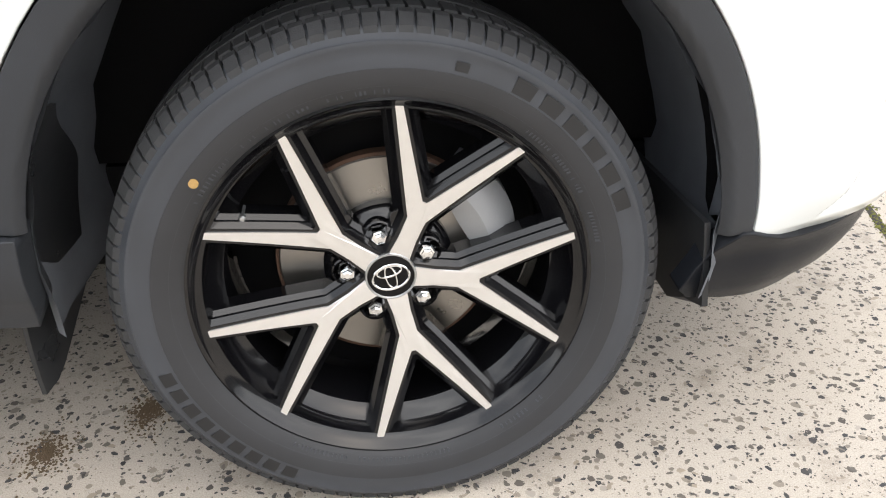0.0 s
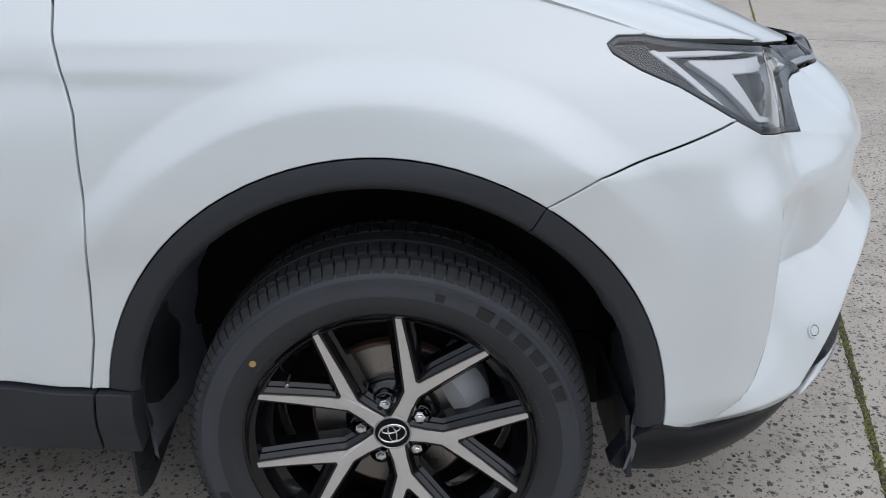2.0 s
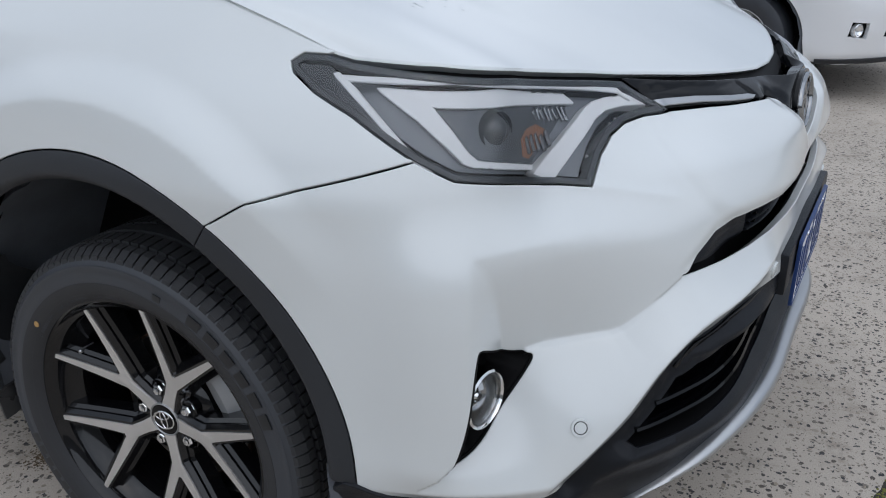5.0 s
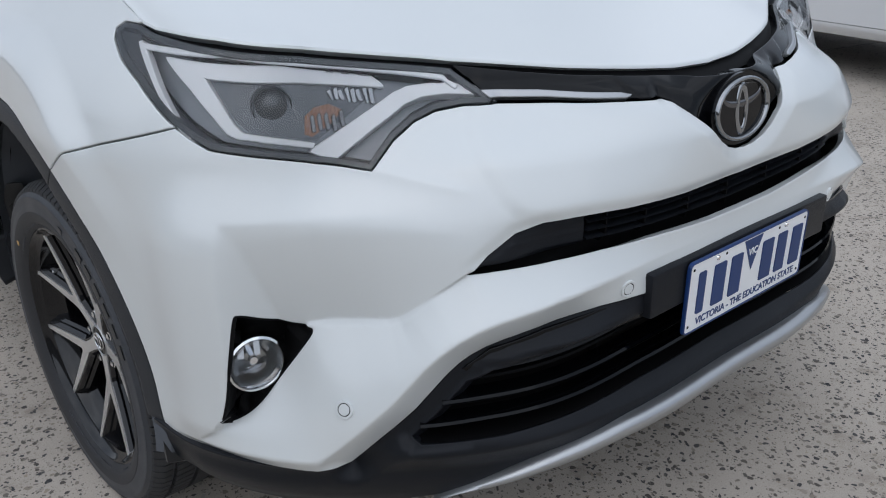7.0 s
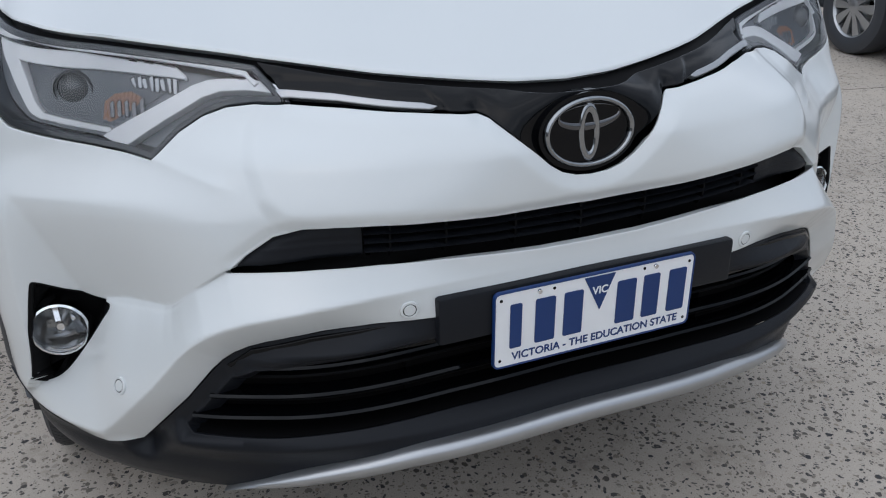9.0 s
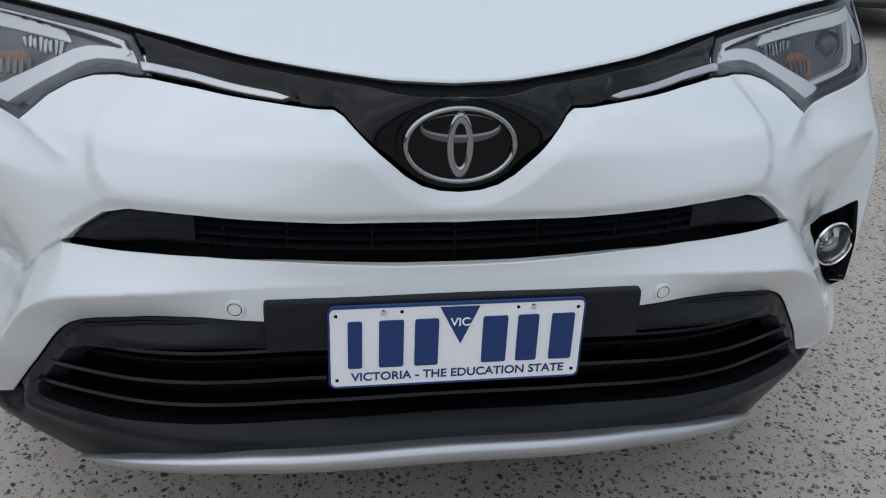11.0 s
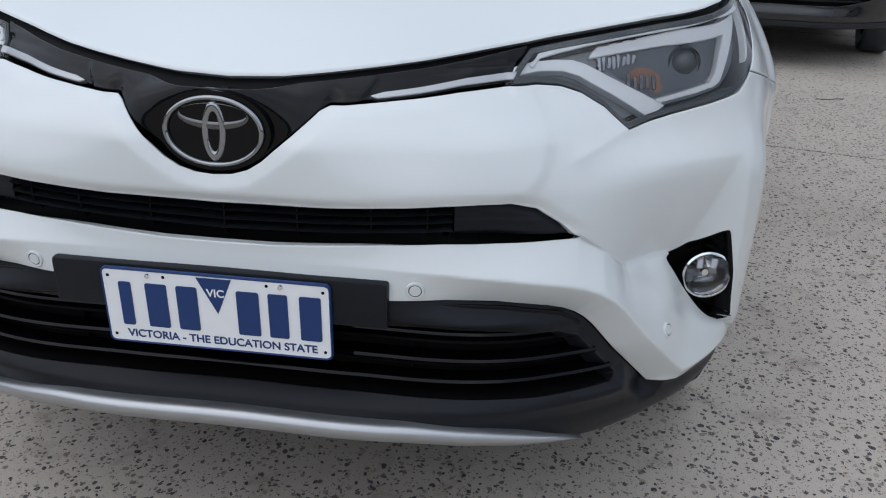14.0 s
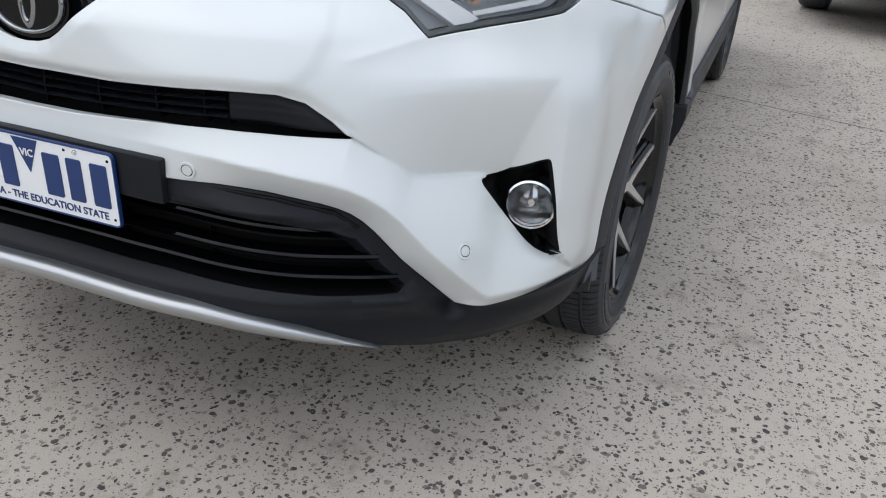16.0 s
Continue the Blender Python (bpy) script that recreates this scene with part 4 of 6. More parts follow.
# silver lip along the front edge
bm = bmesh.new()
rings = []
for u in np.linspace(-0.635, 0.635, 81):
    a = abs(u)
    top = float(pchip([0, 0.285, 0.40, 0.52, 0.60, 0.635], [0.380, 0.377, 0.363, 0.337, 0.309, 0.291], np.array([a]), True)[0])
    h = np.interp(a, [0, 0.40, 0.56, 0.635], [0.034, 0.034, 0.026, 0.003])
    o = 0.016 * smooth(0.66, 0.48, a)
    up = np.interp(a, [0, 0.50, 0.635], [0.012, 0.010, 0.003])
    rings.append([tuple(skin(u, z, off + 0.002, False)) for z, off in ((top + up * 1.15, o - 0.014), (top + up * 0.9, o + 0.003), (top + up * 0.2, o + 0.008), (top - h * 0.25, o + 0.005), (top - h * 0.6, o - 0.004), (top - h, o - 0.022), (top - h, o - 0.05), (top, o - 0.05))])
part("silver_lip", sweep(bm, rings), SILVER, car, "satin silver lower lip", smooth_angle=75)

# ---- parking sensors ----
for u, z in ((0.312, 0.634), (0.767, 0.502)):
    for s in (1, -1):
        p = skin(u, z)
        nn = np.cross(skin(u + 0.014, z) - skin(u - 0.014, z), skin(u, z + 0.014) - skin(u, z - 0.014))
        p = p + nn / np.linalg.norm(nn) * 0.0012
        m = Matrix.Translation((p[0], p[1] * s, p[2])) @ Vector((nn[0], nn[1] * s, nn[2])).to_track_quat("-Y", "Z").to_matrix().to_4x4()
        bm = bmesh.new()
        lathe(bm, [(0.0145, 0.002), (0.0145, -0.0012), (0.0138, -0.0020), (0.0108, -0.0020), (0.0104, -0.0014), (0.0102, 0.003)], 32)
        sensor = part("parking_sensor", bm, PAINT, car)
        sensor.matrix_local = m
        bm = bmesh.new()
        lathe(bm, [(0.0090, 0.003), (0.0090, -0.0014), (0.0084, -0.0019), (0.0003, -0.0020)], 28)
        part("sensor_face", bm, PAINT, sensor)
        # near-black ring: the gap's shade put in as colour
        bm = bmesh.new()
        lathe(bm, [(0.0106, 0.001), (0.0104, -0.0009), (0.0088, -0.0009), (0.0086, 0.001)], 28)
        part("sensor_gap_shade", bm, DARK, sensor)

# ---- fog lamps ----
def pod_skin(u, z):
    """The pod's floor: drops behind its rim and stays low up to the corner."""
    p = skin(u, z, -0.006)
    w = smooth(0.0, 0.009, depth_in(FOG_POD, u, z))
    axis = np.array((0.988, 0.15, 0.0))
    return p - axis * (((p - np.array((0.610, 0.7936, 0.555))) @ axis + 0.036) * w)[..., None]


for s in (1, -1):
    pod = panel("fog_lamp", soften([(0.883 + (u - 0.883) * 1.05, 0.56 + (z - 0.56) * 1.05) for u, z in FOG_POD], 0), DARK, car, side=s, surface=pod_skin, flange=0.0, label="round fog lamp in a black pod")
    panel("pod_rim", shrink(dense(FOG_POD, 0.004), 0.0008), DARK, pod, [shrink(dense(FOG_POD, 0.004), 0.0035)], side=s, surface=at_offset(-0.0015), grid=0.003, flange=0.032)
    p = (0.629, 0.7965, 0.557)
    m = Matrix.Translation((p[0], p[1] * s, p[2])) @ Vector((0.988, 0.15 * s, 0.02)).to_track_quat("-Y", "Z").to_matrix().to_4x4()
    for name, prof, mat in (("chrome_ring", [(0.039, 0.012), (0.0395, -0.004), (0.042, -0.008), (0.0455, -0.006), (0.047, 0.002), (0.047, 0.03)], CHROME), ("reflector", [(0.0405, 0.002), (0.036, 0.012), (0.024, 0.022), (0.006, 0.027)], FOG_BOWL), ("bulb_shield", [(0.009, 0.026), (0.009, 0.010), (0.006, 0.006), (0.0004, 0.006)], CHROME)):
        bm = bmesh.new()
        lathe(bm, prof, 40)
        part(name, bm, mat, pod).matrix_local = m
    bm = bmesh.new()
    lathe(bm, [(0.0405, 0.0), (0.030, -0.005), (0.016, -0.008), (0.0004, -0.009)], 40)
    for k, (x, z, w, h, turn) in enumerate(((-0.021, 0.014, 0.010, 0.016, 0.5), (-0.009, 0.017, 0.009, 0.022, -0.35), (0.004, 0.019, 0.008, 0.022, 0.3), (0.017, 0.015, 0.010, 0.018, -0.4), (0.0, -0.016, 0.040, 0.014, 0.1))):
        facet = bmesh.new()
        bmesh.ops.create_cube(facet, size=1, matrix=Matrix.Translation((x * s, 0.013, z)) @ Matrix.Rotation(turn, 4, "Z") @ Matrix.Rotation(-0.5 if z > 0 else 0.5, 4, "X") @ Matrix.Diagonal((w, 0.0015, h, 1)))
        part("reflector_facet", facet, (REFLECTOR, FOG_BOWL)[k % 2], pod).matrix_local = m
    lens = part("lamp_glass", bm, LENS, pod)
    lens.matrix_local = m
    lens.visible_shadow = False

# ---- bonnet ----
def bonnet_mesh():
    edge = np.array(dense(BONNET_EDGE + SIDE_SEAM, 0.022, False))
    front = skin(edge[:, 0], edge[:, 1] + 0.0005 * smooth(1.10, 1.16, edge[:, 0]), -0.001 - 0.008 * smooth(1.16, 1.10, edge[:, 0]))
    rows = 40
    verts, faces = [], []
    back_x = -0.56
    for p in front:
        y = p[1]
        q = np.array([back_x + 0.10 * (y / 0.75) ** 2, y * 0.97, 1.255 - 0.055 * (y / 0.75) ** 2])
        if p[0] < -0.3:
            q = np.array([min(q[0], p[0] - 0.02), y * 0.93, p[2] + 0.02])
        for j in range(rows):
            t = (j / (rows - 1)) ** 1.5
            xy = p[:2] + (q[:2] - p[:2]) * t
            rise = 1 - (1 - t) ** 1.9
            z = p[2] + (q[2] - p[2]) * rise
            w = abs(xy[1])
            z += 0.010 * smooth(0.40, 0.34, w - 0.10 * (1 - t)) * smooth(0.0, 0.25, t)
            verts.append((xy[0], xy[1], float(z)))
    n = len(front)
    for k in range(n - 1):
        for j in range(rows - 1):
            a = k * rows + j
            faces.append((a, a + rows, a + rows + 1, a + 1))
    bm = bmesh.new()
    for sgn in (1, -1):
        vs = [bm.verts.new((x, y * sgn, z)) for x, y, z in verts]
        lip = []
        for k in range(n):
            p = front[k]
            lip.append([bm.verts.new((p[0] + 0.001, (p[1] + min(0.001, p[1])) * sgn, p[2] - 0.004)), bm.verts.new((p[0] - 0.012, max(p[1] - 0.010, 0) * sgn, p[2] - 0.014))])
        for f in faces:
            c = [vs[i] for i in f]
            bm.faces.new(c if sgn > 0 else c[::-1])
        for k in range(n - 1):
            for a, b, c, d in ((vs[k * rows], vs[(k + 1) * rows], lip[k + 1][0], lip[k][0]), (lip[k][0], lip[k + 1][0], lip[k + 1][1], lip[k][1])):
                q = [d, c, b, a]
                bm.faces.new(q if sgn > 0 else q[::-1])
    bmesh.ops.remove_doubles(bm, verts=bm.verts, dist=0.0008)
    return bm


part("bonnet", bonnet_mesh(), PAINT, car, smooth_angle=55)
# added near-black sheets paint the shade in the gap under the bonnet's edge
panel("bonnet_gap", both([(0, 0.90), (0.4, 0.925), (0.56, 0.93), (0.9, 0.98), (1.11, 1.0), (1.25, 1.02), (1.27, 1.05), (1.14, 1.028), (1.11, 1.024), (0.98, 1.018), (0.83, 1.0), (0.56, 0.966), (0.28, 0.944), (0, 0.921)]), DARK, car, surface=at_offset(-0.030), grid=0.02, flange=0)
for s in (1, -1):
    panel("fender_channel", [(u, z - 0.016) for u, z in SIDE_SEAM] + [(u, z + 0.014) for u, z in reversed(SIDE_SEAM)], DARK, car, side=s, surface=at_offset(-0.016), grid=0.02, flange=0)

# ---- cabin: closes the car above the bonnet ----
bm = bmesh.new()
rings = []
for x, zlow, ztop, wl, wt in ((-0.50, 1.16, 1.20, 0.74, 0.70), (-0.95, 1.11, 1.50, 0.86, 0.64), (-1.35, 1.11, 1.655, 0.875, 0.60), (-2.0, 1.115, 1.69, 0.88, 0.60), (-2.7, 1.115, 1.67, 0.87, 0.59), (-3.2, 1.11, 1.60, 0.85, 0.56), (-3.5, 1.10, 1.30, 0.82, 0.62)):
    rings.append([(x, -wl, zlow), (x, -wl * 0.98, zlow + (ztop - zlow) * 0.25), (x, -wt - 0.04, ztop - 0.06), (x, -wt * 0.7, ztop), (x, 0, ztop + 0.015), (x, wt * 0.7, ztop), (x, wt + 0.04, ztop - 0.06), (x, wl * 0.98, zlow + (ztop - zlow) * 0.25), (x, wl, zlow)])
sweep(bm, rings, False)
part("window_band", bm, GLASS, car, "dark tinted side windows and windscreen")
bm = bmesh.new()
rings = [[(x, y * w, z - 0.10 * abs(y) ** 3) for y in (-1, -0.8, -0.4, 0, 0.4, 0.8, 1)] for x, w, z in ((-1.24, 0.655, 1.665), (-1.5, 0.67, 1.715), (-2.0, 0.675, 1.735), (-2.7, 0.66, 1.715), (-3.2, 0.63, 1.645), (-3.42, 0.62, 1.58))]
sweep(bm, rings, False)
part("roof", bm, PAINT, car)
for s in (1, -1):
    bm = bmesh.new()
    sweep(bm, [[(x, (y + o) * s, z + h) for o, h in ((-0.03, 0.0), (0.02, -0.01), (0.02, 0.03), (-0.03, 0.04))] for x, y, z in ((-0.5, 0.74, 1.17), (-0.95, 0.66, 1.48), (-1.33, 0.62, 1.62))])
    part("windscreen_pillar", bm, PAINT, car)
bm = bmesh.new()
box(bm, (-3.62, -0.84, 0.42), (-3.44, 0.84, 1.12), 0.06)
part("tailgate", bm, PAINT, car)
bm = bmesh.new()
box(bm, (-3.60, -0.58, 0.24), (0.62, 0.58, 0.42), 0.03)
part("underbody", bm, DARK, car)
bm = bmesh.new()
box(bm, (-0.62, -0.60, 0.42), (0.70, 0.60, 0.86), 0.03)
part("engine_bay", bm, DARK, car)

# ---- wheel housings, mud flaps ----
for s in (1, -1):
    for wx, front in ((0.0, True), (-2.66, False)):
        bm = bmesh.new()
        rings = []
        for k in range(33):
            a = radians(-14 + 208 * k / 32)
            ribs = 0.004 * math.sin(k * 2.4)
            rings.append([(wx + (r + ribs) * math.cos(a), y * s, 0.415 + (r + ribs) * math.sin(a)) for r, y in ((0.415, 0.895), (0.432, 0.875), (0.438, 0.80), (0.432, 0.70), (0.42, 0.55), (0.30, 0.50), (0.0, 0.48))])
        sweep(bm, rings, False, False, False)
        part("wheel_liner", bm, LINER, car)
    # mud flap behind the front wheel: a curved rubber sheet with a turned outer edge, cut off aslant
    bm = bmesh.new()
    rings = []
    for k in range(17):
        t = k / 16
        row = []
        for i in range(10):
            f = i / 9
            z = 0.60 - (0.395 - 0.10 * f) * t
            w = 0.05 + 0.11 * smooth(0, 0.4, t)
            y = 0.892 - 0.030 * t * t - w * f
            x = -0.402 - 0.050 * math.sin(t * 1.5) + 0.030 * f * (1 - 0.4 * t) - 0.014 * math.exp(-f / 0.08)
            row.append((x, y * s, z))
        rings.append(row + [(x - 0.006, y, zz) for x, y, zz in reversed(row)])
    part("mud_flap", sweep(bm, rings), FLAP, car, "black curved rubber mud flap")
    # air dam flap ahead of the wheel
    bm = bmesh.new()
    rings = []
    for k in range(9):
        t = k / 8
        row = [(0.402 + 0.012 * t - 0.02 * f, (0.885 - 0.27 * f) * s, 0.42 - t * (0.125 + 0.055 * smooth(0.05, 0.4, f) - 0.02 * f)) for f in (0, 0.2, 0.4, 0.6, 0.8, 1)]
        rings.append(row + [(x + 0.008, y, zz) for x, y, zz in reversed(row)])
    part("air_dam_flap", sweep(bm, rings), FLAP, car, "black flexible flap ahead of the wheel")

# ---- wheels: five forked spokes, black with machined faces ----
FORK = 66.4


def face_y(r):
    return -0.056 - 0.034 * (r / 0.25) ** 1.5


def polar(r, deg):
    return r * math.cos(radians(deg)), r * math.sin(radians(deg))


def spoke_outline(grow=0.0):
    """One forked spoke about the +x axis: stem, fork, two arms."""
    def arm_tip(sg, inner):
        a = 19.7 * sg
        c = Vector(polar(0.2575 + grow * 0.1, a))
        d = (c - Vector((0.088, 0.0))).normalized()
        n = Vector((-d.y, d.x)) * sg
        return c + n * (-(0.0042 + grow) if inner else (0.0042 + grow))
    up_out, up_in = arm_tip(1, False), arm_tip(1, True)
    dn_in, dn_out = arm_tip(-1, True), arm_tip(-1, False)
    g = grow
    return [(0.024, -0.0150 - g), (0.058, -0.0120 - g), (0.090, -0.0125 - g), tuple(dn_out), tuple(dn_in), (0.1175 + g * 1.6, -0.0030), (0.1175 + g * 1.6, 0.0030), tuple(up_in), tuple(up_out), (0.090, 0.0125 + g), (0.058, 0.0120 + g), (0.024, 0.0150 + g)]


def on_face(deg, lift):
    c, s = math.cos(radians(deg)), math.sin(radians(deg))

    def to(x, y, d):
        r = math.hypot(x, y)
        return (x * c - y * s, face_y(r) + lift + d, x * s + y * c)
    return to


def cut(outline, step=0.02):
    return [tuple(p) for p in dense(outline, step)]


def build_wheel(name):
    wheel = new(name)
    # tyre: carcass with rounded sidewalls
    bm = bmesh.new()
    prof = [(0.262, -0.09), (0.2735, -0.1118), (0.2745, -0.1130), (0.2775, -0.1138), (0.292, -0.1165), (0.306, -0.1165), (0.3185, -0.1140), (0.3205, -0.1150), (0.3255, -0.1140), (0.3265, -0.1115), (0.336, -0.106), (0.3425, -0.097), (0.3455, -0.088), (0.34555, -0.06), (0.3480, 0.0), (0.34555, 0.06), (0.3455, 0.088), (0.336, 0.106), (0.306, 0.1165), (0.272, 0.112), (0.249, 0.104), (0.238, 0.085)]
    lathe(bm, prof, 120)
    tyre = part("tyre", bm, RUBBER, wheel, smooth_angle=50)
    bm = bmesh.new()
    lathe(bm, [(0.248, -0.085), (0.254, -0.098), (0.2595, -0.1035), (0.264, -0.1075), (0.2725, -0.1120), (0.2775, -0.1144), (0.292, -0.1171), (0.2955, -0.1173), (0.2962, -0.1160)], 120)
    part("bead", bm, BEAD, tyre, "darker bead band", smooth_angle=50)
    # tread blocks: shoulders with side cuts, and ribs round the crown
    rng = random.Random(7)
    verts, faces = [], []

    def block(a0, a1, ys, zs):
        """A tread block between two angles; ys, zs: its cross-section."""
        k = len(verts)
        n = len(ys)
        for a in (a0, (a0 + a1) / 2, a1):
            for y, r in zip(ys, zs):
                sk = (y + 0.085) * 0.18 if abs(y) < 0.10 else 0
                verts.append((r * math.cos(a + sk), y, r * math.sin(a + sk)))
        for i in range(2):
            for j in range(n - 1):
                b = k + i * n + j
                faces.append((b, b + 1, b + n + 1, b + n))
        faces.append(tuple(k + j for j in range(n))[::-1])
        faces.append(tuple(k + 2 * n + j for j in range(n)))
    N = 108
    for i in range(N):
        a = 2 * math.pi * i / N
        w = 2 * math.pi / N
        g = w * 0.20
        for sg in (-1, 1):
            block(a + g / 2, a + w - g / 2, [sg * y for y in (0.1085, 0.1065, 0.0995, 0.090, 0.074, 0.0735)], (0.3285, 0.3405, 0.34555, 0.3515, 0.3530, 0.343))
            block(a + g / 2 + w * 0.3, a + w - g / 2 + w * 0.3, [sg * y for y in (0.0655, 0.0650, 0.026, 0.0255)], (0.344, 0.3540, 0.3550, 0.344))
        block(a, a + w * 0.999, [-0.0175, -0.017, 0.017, 0.0175], (0.344, 0.3553, 0.3553, 0.344))
    blocks = arrays("tread", verts, faces, TREAD, tyre)
    for p in blocks.data.polygons:
        p.use_smooth = False
    # raised marks on the sidewall, plain bars
    def mark(r0, r1, a0, a1, y, lift=0.0022, mat=MARK, label=""):
        bm = bmesh.new()
        n = max(2, int(abs(a1 - a0) / 1.5))
        rows = []
        for i in range(n + 1):
            a = radians(a0 + (a1 - a0) * i / n)
            rows.append([(r * math.cos(a), yy, r * math.sin(a)) for r, yy in ((r0, y + 0.002), (r0, y - lift * 0.8), ((r0 + r1) / 2, y - lift), (r1, y - lift * 0.8), (r1, y + 0.002))])
        sweep(bm, rows)
        return part("sidewall_mark", bm, mat, tyre, label)
    for i in range(6):
        a = 61 - i * 7.3
        mark(0.298, 0.317, a, a - 5.0, -0.1150)
    mark(0.300, 0.311, 74.5, 71.5, -0.1155)
    for i in range(9):
        a = 196 + i * 5.2
        mark(0.298, 0.317, a, a + 3.6, -0.1150, 0.0018)
    rows = ((0.2675, 104, 88, 14), (0.2675, 52, 28, 22), (0.2675, 22, 12, 9), (0.2675, 128, 108, 16), (0.2675, 300, 318, 12), (0.2675, 236, 285, 36), (0.2675, 150, 132, 14))
    bars = bmesh.new()
    for r, a0, a1, n in rows:
        for i in range(n):
            if rng.random() < 0.14:
                continue
            a = radians(a0 + (a1 - a0) * (i + 0.5) / n)
            h, wd = rng.uniform(0.0022, 0.0034), rng.uniform(0.0006, 0.0014)
            m = Matrix.Rotation(-a, 4, "Y") @ Matrix.Translation((r, -0.1096, 0)) @ Matrix.Rotation(radians(-17), 4, "Z") @ Matrix.Diagonal((h * 2, 0.0010, wd * 2, 1))
            bmesh.ops.create_cube(bars, size=1, matrix=m)
    tagged(part("moulded_lettering", bars, RUBBER, tyre), kind="stuff")
    bm = bmesh.new()
    x, z = polar(0.2815, 142)
    bmesh.ops.create_cone(bm, cap_ends=True, segments=18, radius1=0.0062, radius2=0.0058, depth=0.0012, matrix=Matrix.Translation((x, -0.1155, z)) @ Matrix.Rotation(radians(90), 4, "X"))
    part("paint_dot", bm, material("ochre_paint", (0.42, 0.26, 0.09), 0.7, vary=0.3, vary_scale=300), tyre, "ochre paint dot")
    # rim: lip and barrel
    bm = bmesh.new()
    lathe(bm, [(0.2540, -0.094), (0.2590, -0.0985), (0.2585, -0.1020), (0.2550, -0.1030), (0.2520, -0.1000), (0.2490, -0.0930), (0.2390, -0.0860), (0.2340, -0.0640), (0.2160, -0.0480), (0.2140, -0.020), (0.2180, 0.06), (0.236, 0.10), (0.252, 0.10), (0.248, 0.09), (0.222, 0.06), (0.222, -0.03), (0.242, -0.075)], 120, True)
    rim = part("rim", bm, RIM_BLACK, wheel, smooth_angle=40)
    # hub plate with nut wells
    bm = bmesh.new()
    lathe(bm, [(0.0005, -0.036), (0.060, -0.036), (0.078, -0.030), (0.088, -0.018), (0.088, 0.01)], 80)
    part("hub", bm, RIM_BLACK, wheel)
    for k in range(5):
        deg = FORK + 72 * k
        outline = cut(spoke_outline(0.0045), 0.016)
        bm = bmesh.new()
        to = on_face(deg, 0.0015)
        top = [bm.verts.new(to(x, y, 0)) for x, y in outline]
        def clampr(p):
            r = math.hypot(*p)
            f = min(1, 0.2565 / r)
            return p[0] * f, p[1] * f
        shelf = [tuple(p) for p in shrink(outline, -0.0062)]
        step = [bm.verts.new(to(*clampr(p), 0.0075)) for p in shelf]
        drop = [bm.verts.new(to(*clampr(p), 0.0125)) for p in shelf]
        wide = [tuple(p) for p in shrink(outline, -0.0125)]
        mid = [bm.verts.new(to(*clampr(p), 0.018)) for p in wide]
        low = [bm.verts.new(to(*clampr(p), 0.046)) for p in wide]
        for t in tessellate_polygon([[Vector((x, y, 0)) for x, y in outline]]):
            bm.faces.new([top[i] for i in t])
        for i in range(len(top)):
            j = (i + 1) % len(top)
            for a, b in ((top, step), (step, drop), (drop, mid)):
                bm.faces.new((a[i], a[j], b[j], b[i]))
            bm.faces.new((mid[i], mid[j], low[j], low[i]))
        spoke = part("spoke", bm, RIM_BLACK, wheel, smooth_angle=25)
        bm = bmesh.new()
        out = cut(spoke_outline(0.0), 0.016)
        to = on_face(deg, -0.0006)
        a = [bm.verts.new(to(x, y, 0)) for x, y in out]
        b = [bm.verts.new(to(x, y, 0.004)) for x, y in out]
        for t in tessellate_polygon([[Vector((x, y, 0)) for x, y in out]]):
            bm.faces.new([a[i] for i in t])
        for i in range(len(a)):
            j = (i + 1) % len(a)
            bm.faces.new((a[i], a[j], b[j], b[i]))
        part("machined_face", bm, MACHINED, spoke, "bright machined spoke face", smooth_angle=25)
        # wheel nut in its well
        x, z = polar(0.0572, deg - 36)
        bm = bmesh.new()
        lathe(bm, [(0.0205, -0.030), (0.0205, -0.046), (0.0185, -0.0475), (0.0168, -0.044), (0.0160, -0.030)], 28)
        well = part("nut_well", bm, RIM_BLACK, wheel)
        well.location = (x, 0, z)
        bm = bmesh.new()
        rings = []
        for r, y in ((0.0135, -0.034), (0.0135, -0.041), (0.0118, -0.043), (0.0118, -0.052), (0.0100, -0.0545), (0.0075, -0.0555), (0.0072, -0.0580), (0.0045, -0.0592)):
            rings.append([(r * math.cos(radians(60 * i + 12 * k)), y, r * math.sin(radians(60 * i + 12 * k))) for i in range(6)])
        sweep(bm, rings)
        nut = part("wheel_nut", bm, CHROME, well, smooth_angle=20)
    # centre cap
    bm = bmesh.new()
    lathe(bm, [(0.0345, -0.045), (0.0345, -0.0585), (0.0335, -0.0600), (0.0318, -0.0600), (0.0310, -0.0590)], 56)
    part("cap_ring", bm, SILVER, wheel)
    bm = bmesh.new()
    lathe(bm, [(0.0310, -0.0585), (0.020, -0.0605), (0.0005, -0.0612)], 48)
    cap = part("centre_cap", bm, PIANO, wheel, "black centre cap with chrome ovals")
    for rx, rz, cz, w in ((0.0245, 0.0180, 0.0, 0.0032), (0.0068, 0.0172, 0.0, 0.0028), (0.0165, 0.0075, 0.0088, 0.0026)):
        bm = bmesh.new()
        rows = []
        for k in range(40):
            a = 2 * math.pi * k / 40
            rows.append([((rx + w / 2 * math.cos(b)) * math.cos(a), -0.0612 - 0.0010 * math.sin(b), cz + (rz + w / 2 * math.cos(b)) * math.sin(a)) for b in (0, 1.05, 2.1, 3.14, 4.7)])
        sweep(bm, rows, True, True, False)
        part("cap_oval", bm, CHROME, cap).rotation_euler = (0, radians(-14), 0)
    # valve
    bm = bmesh.new()
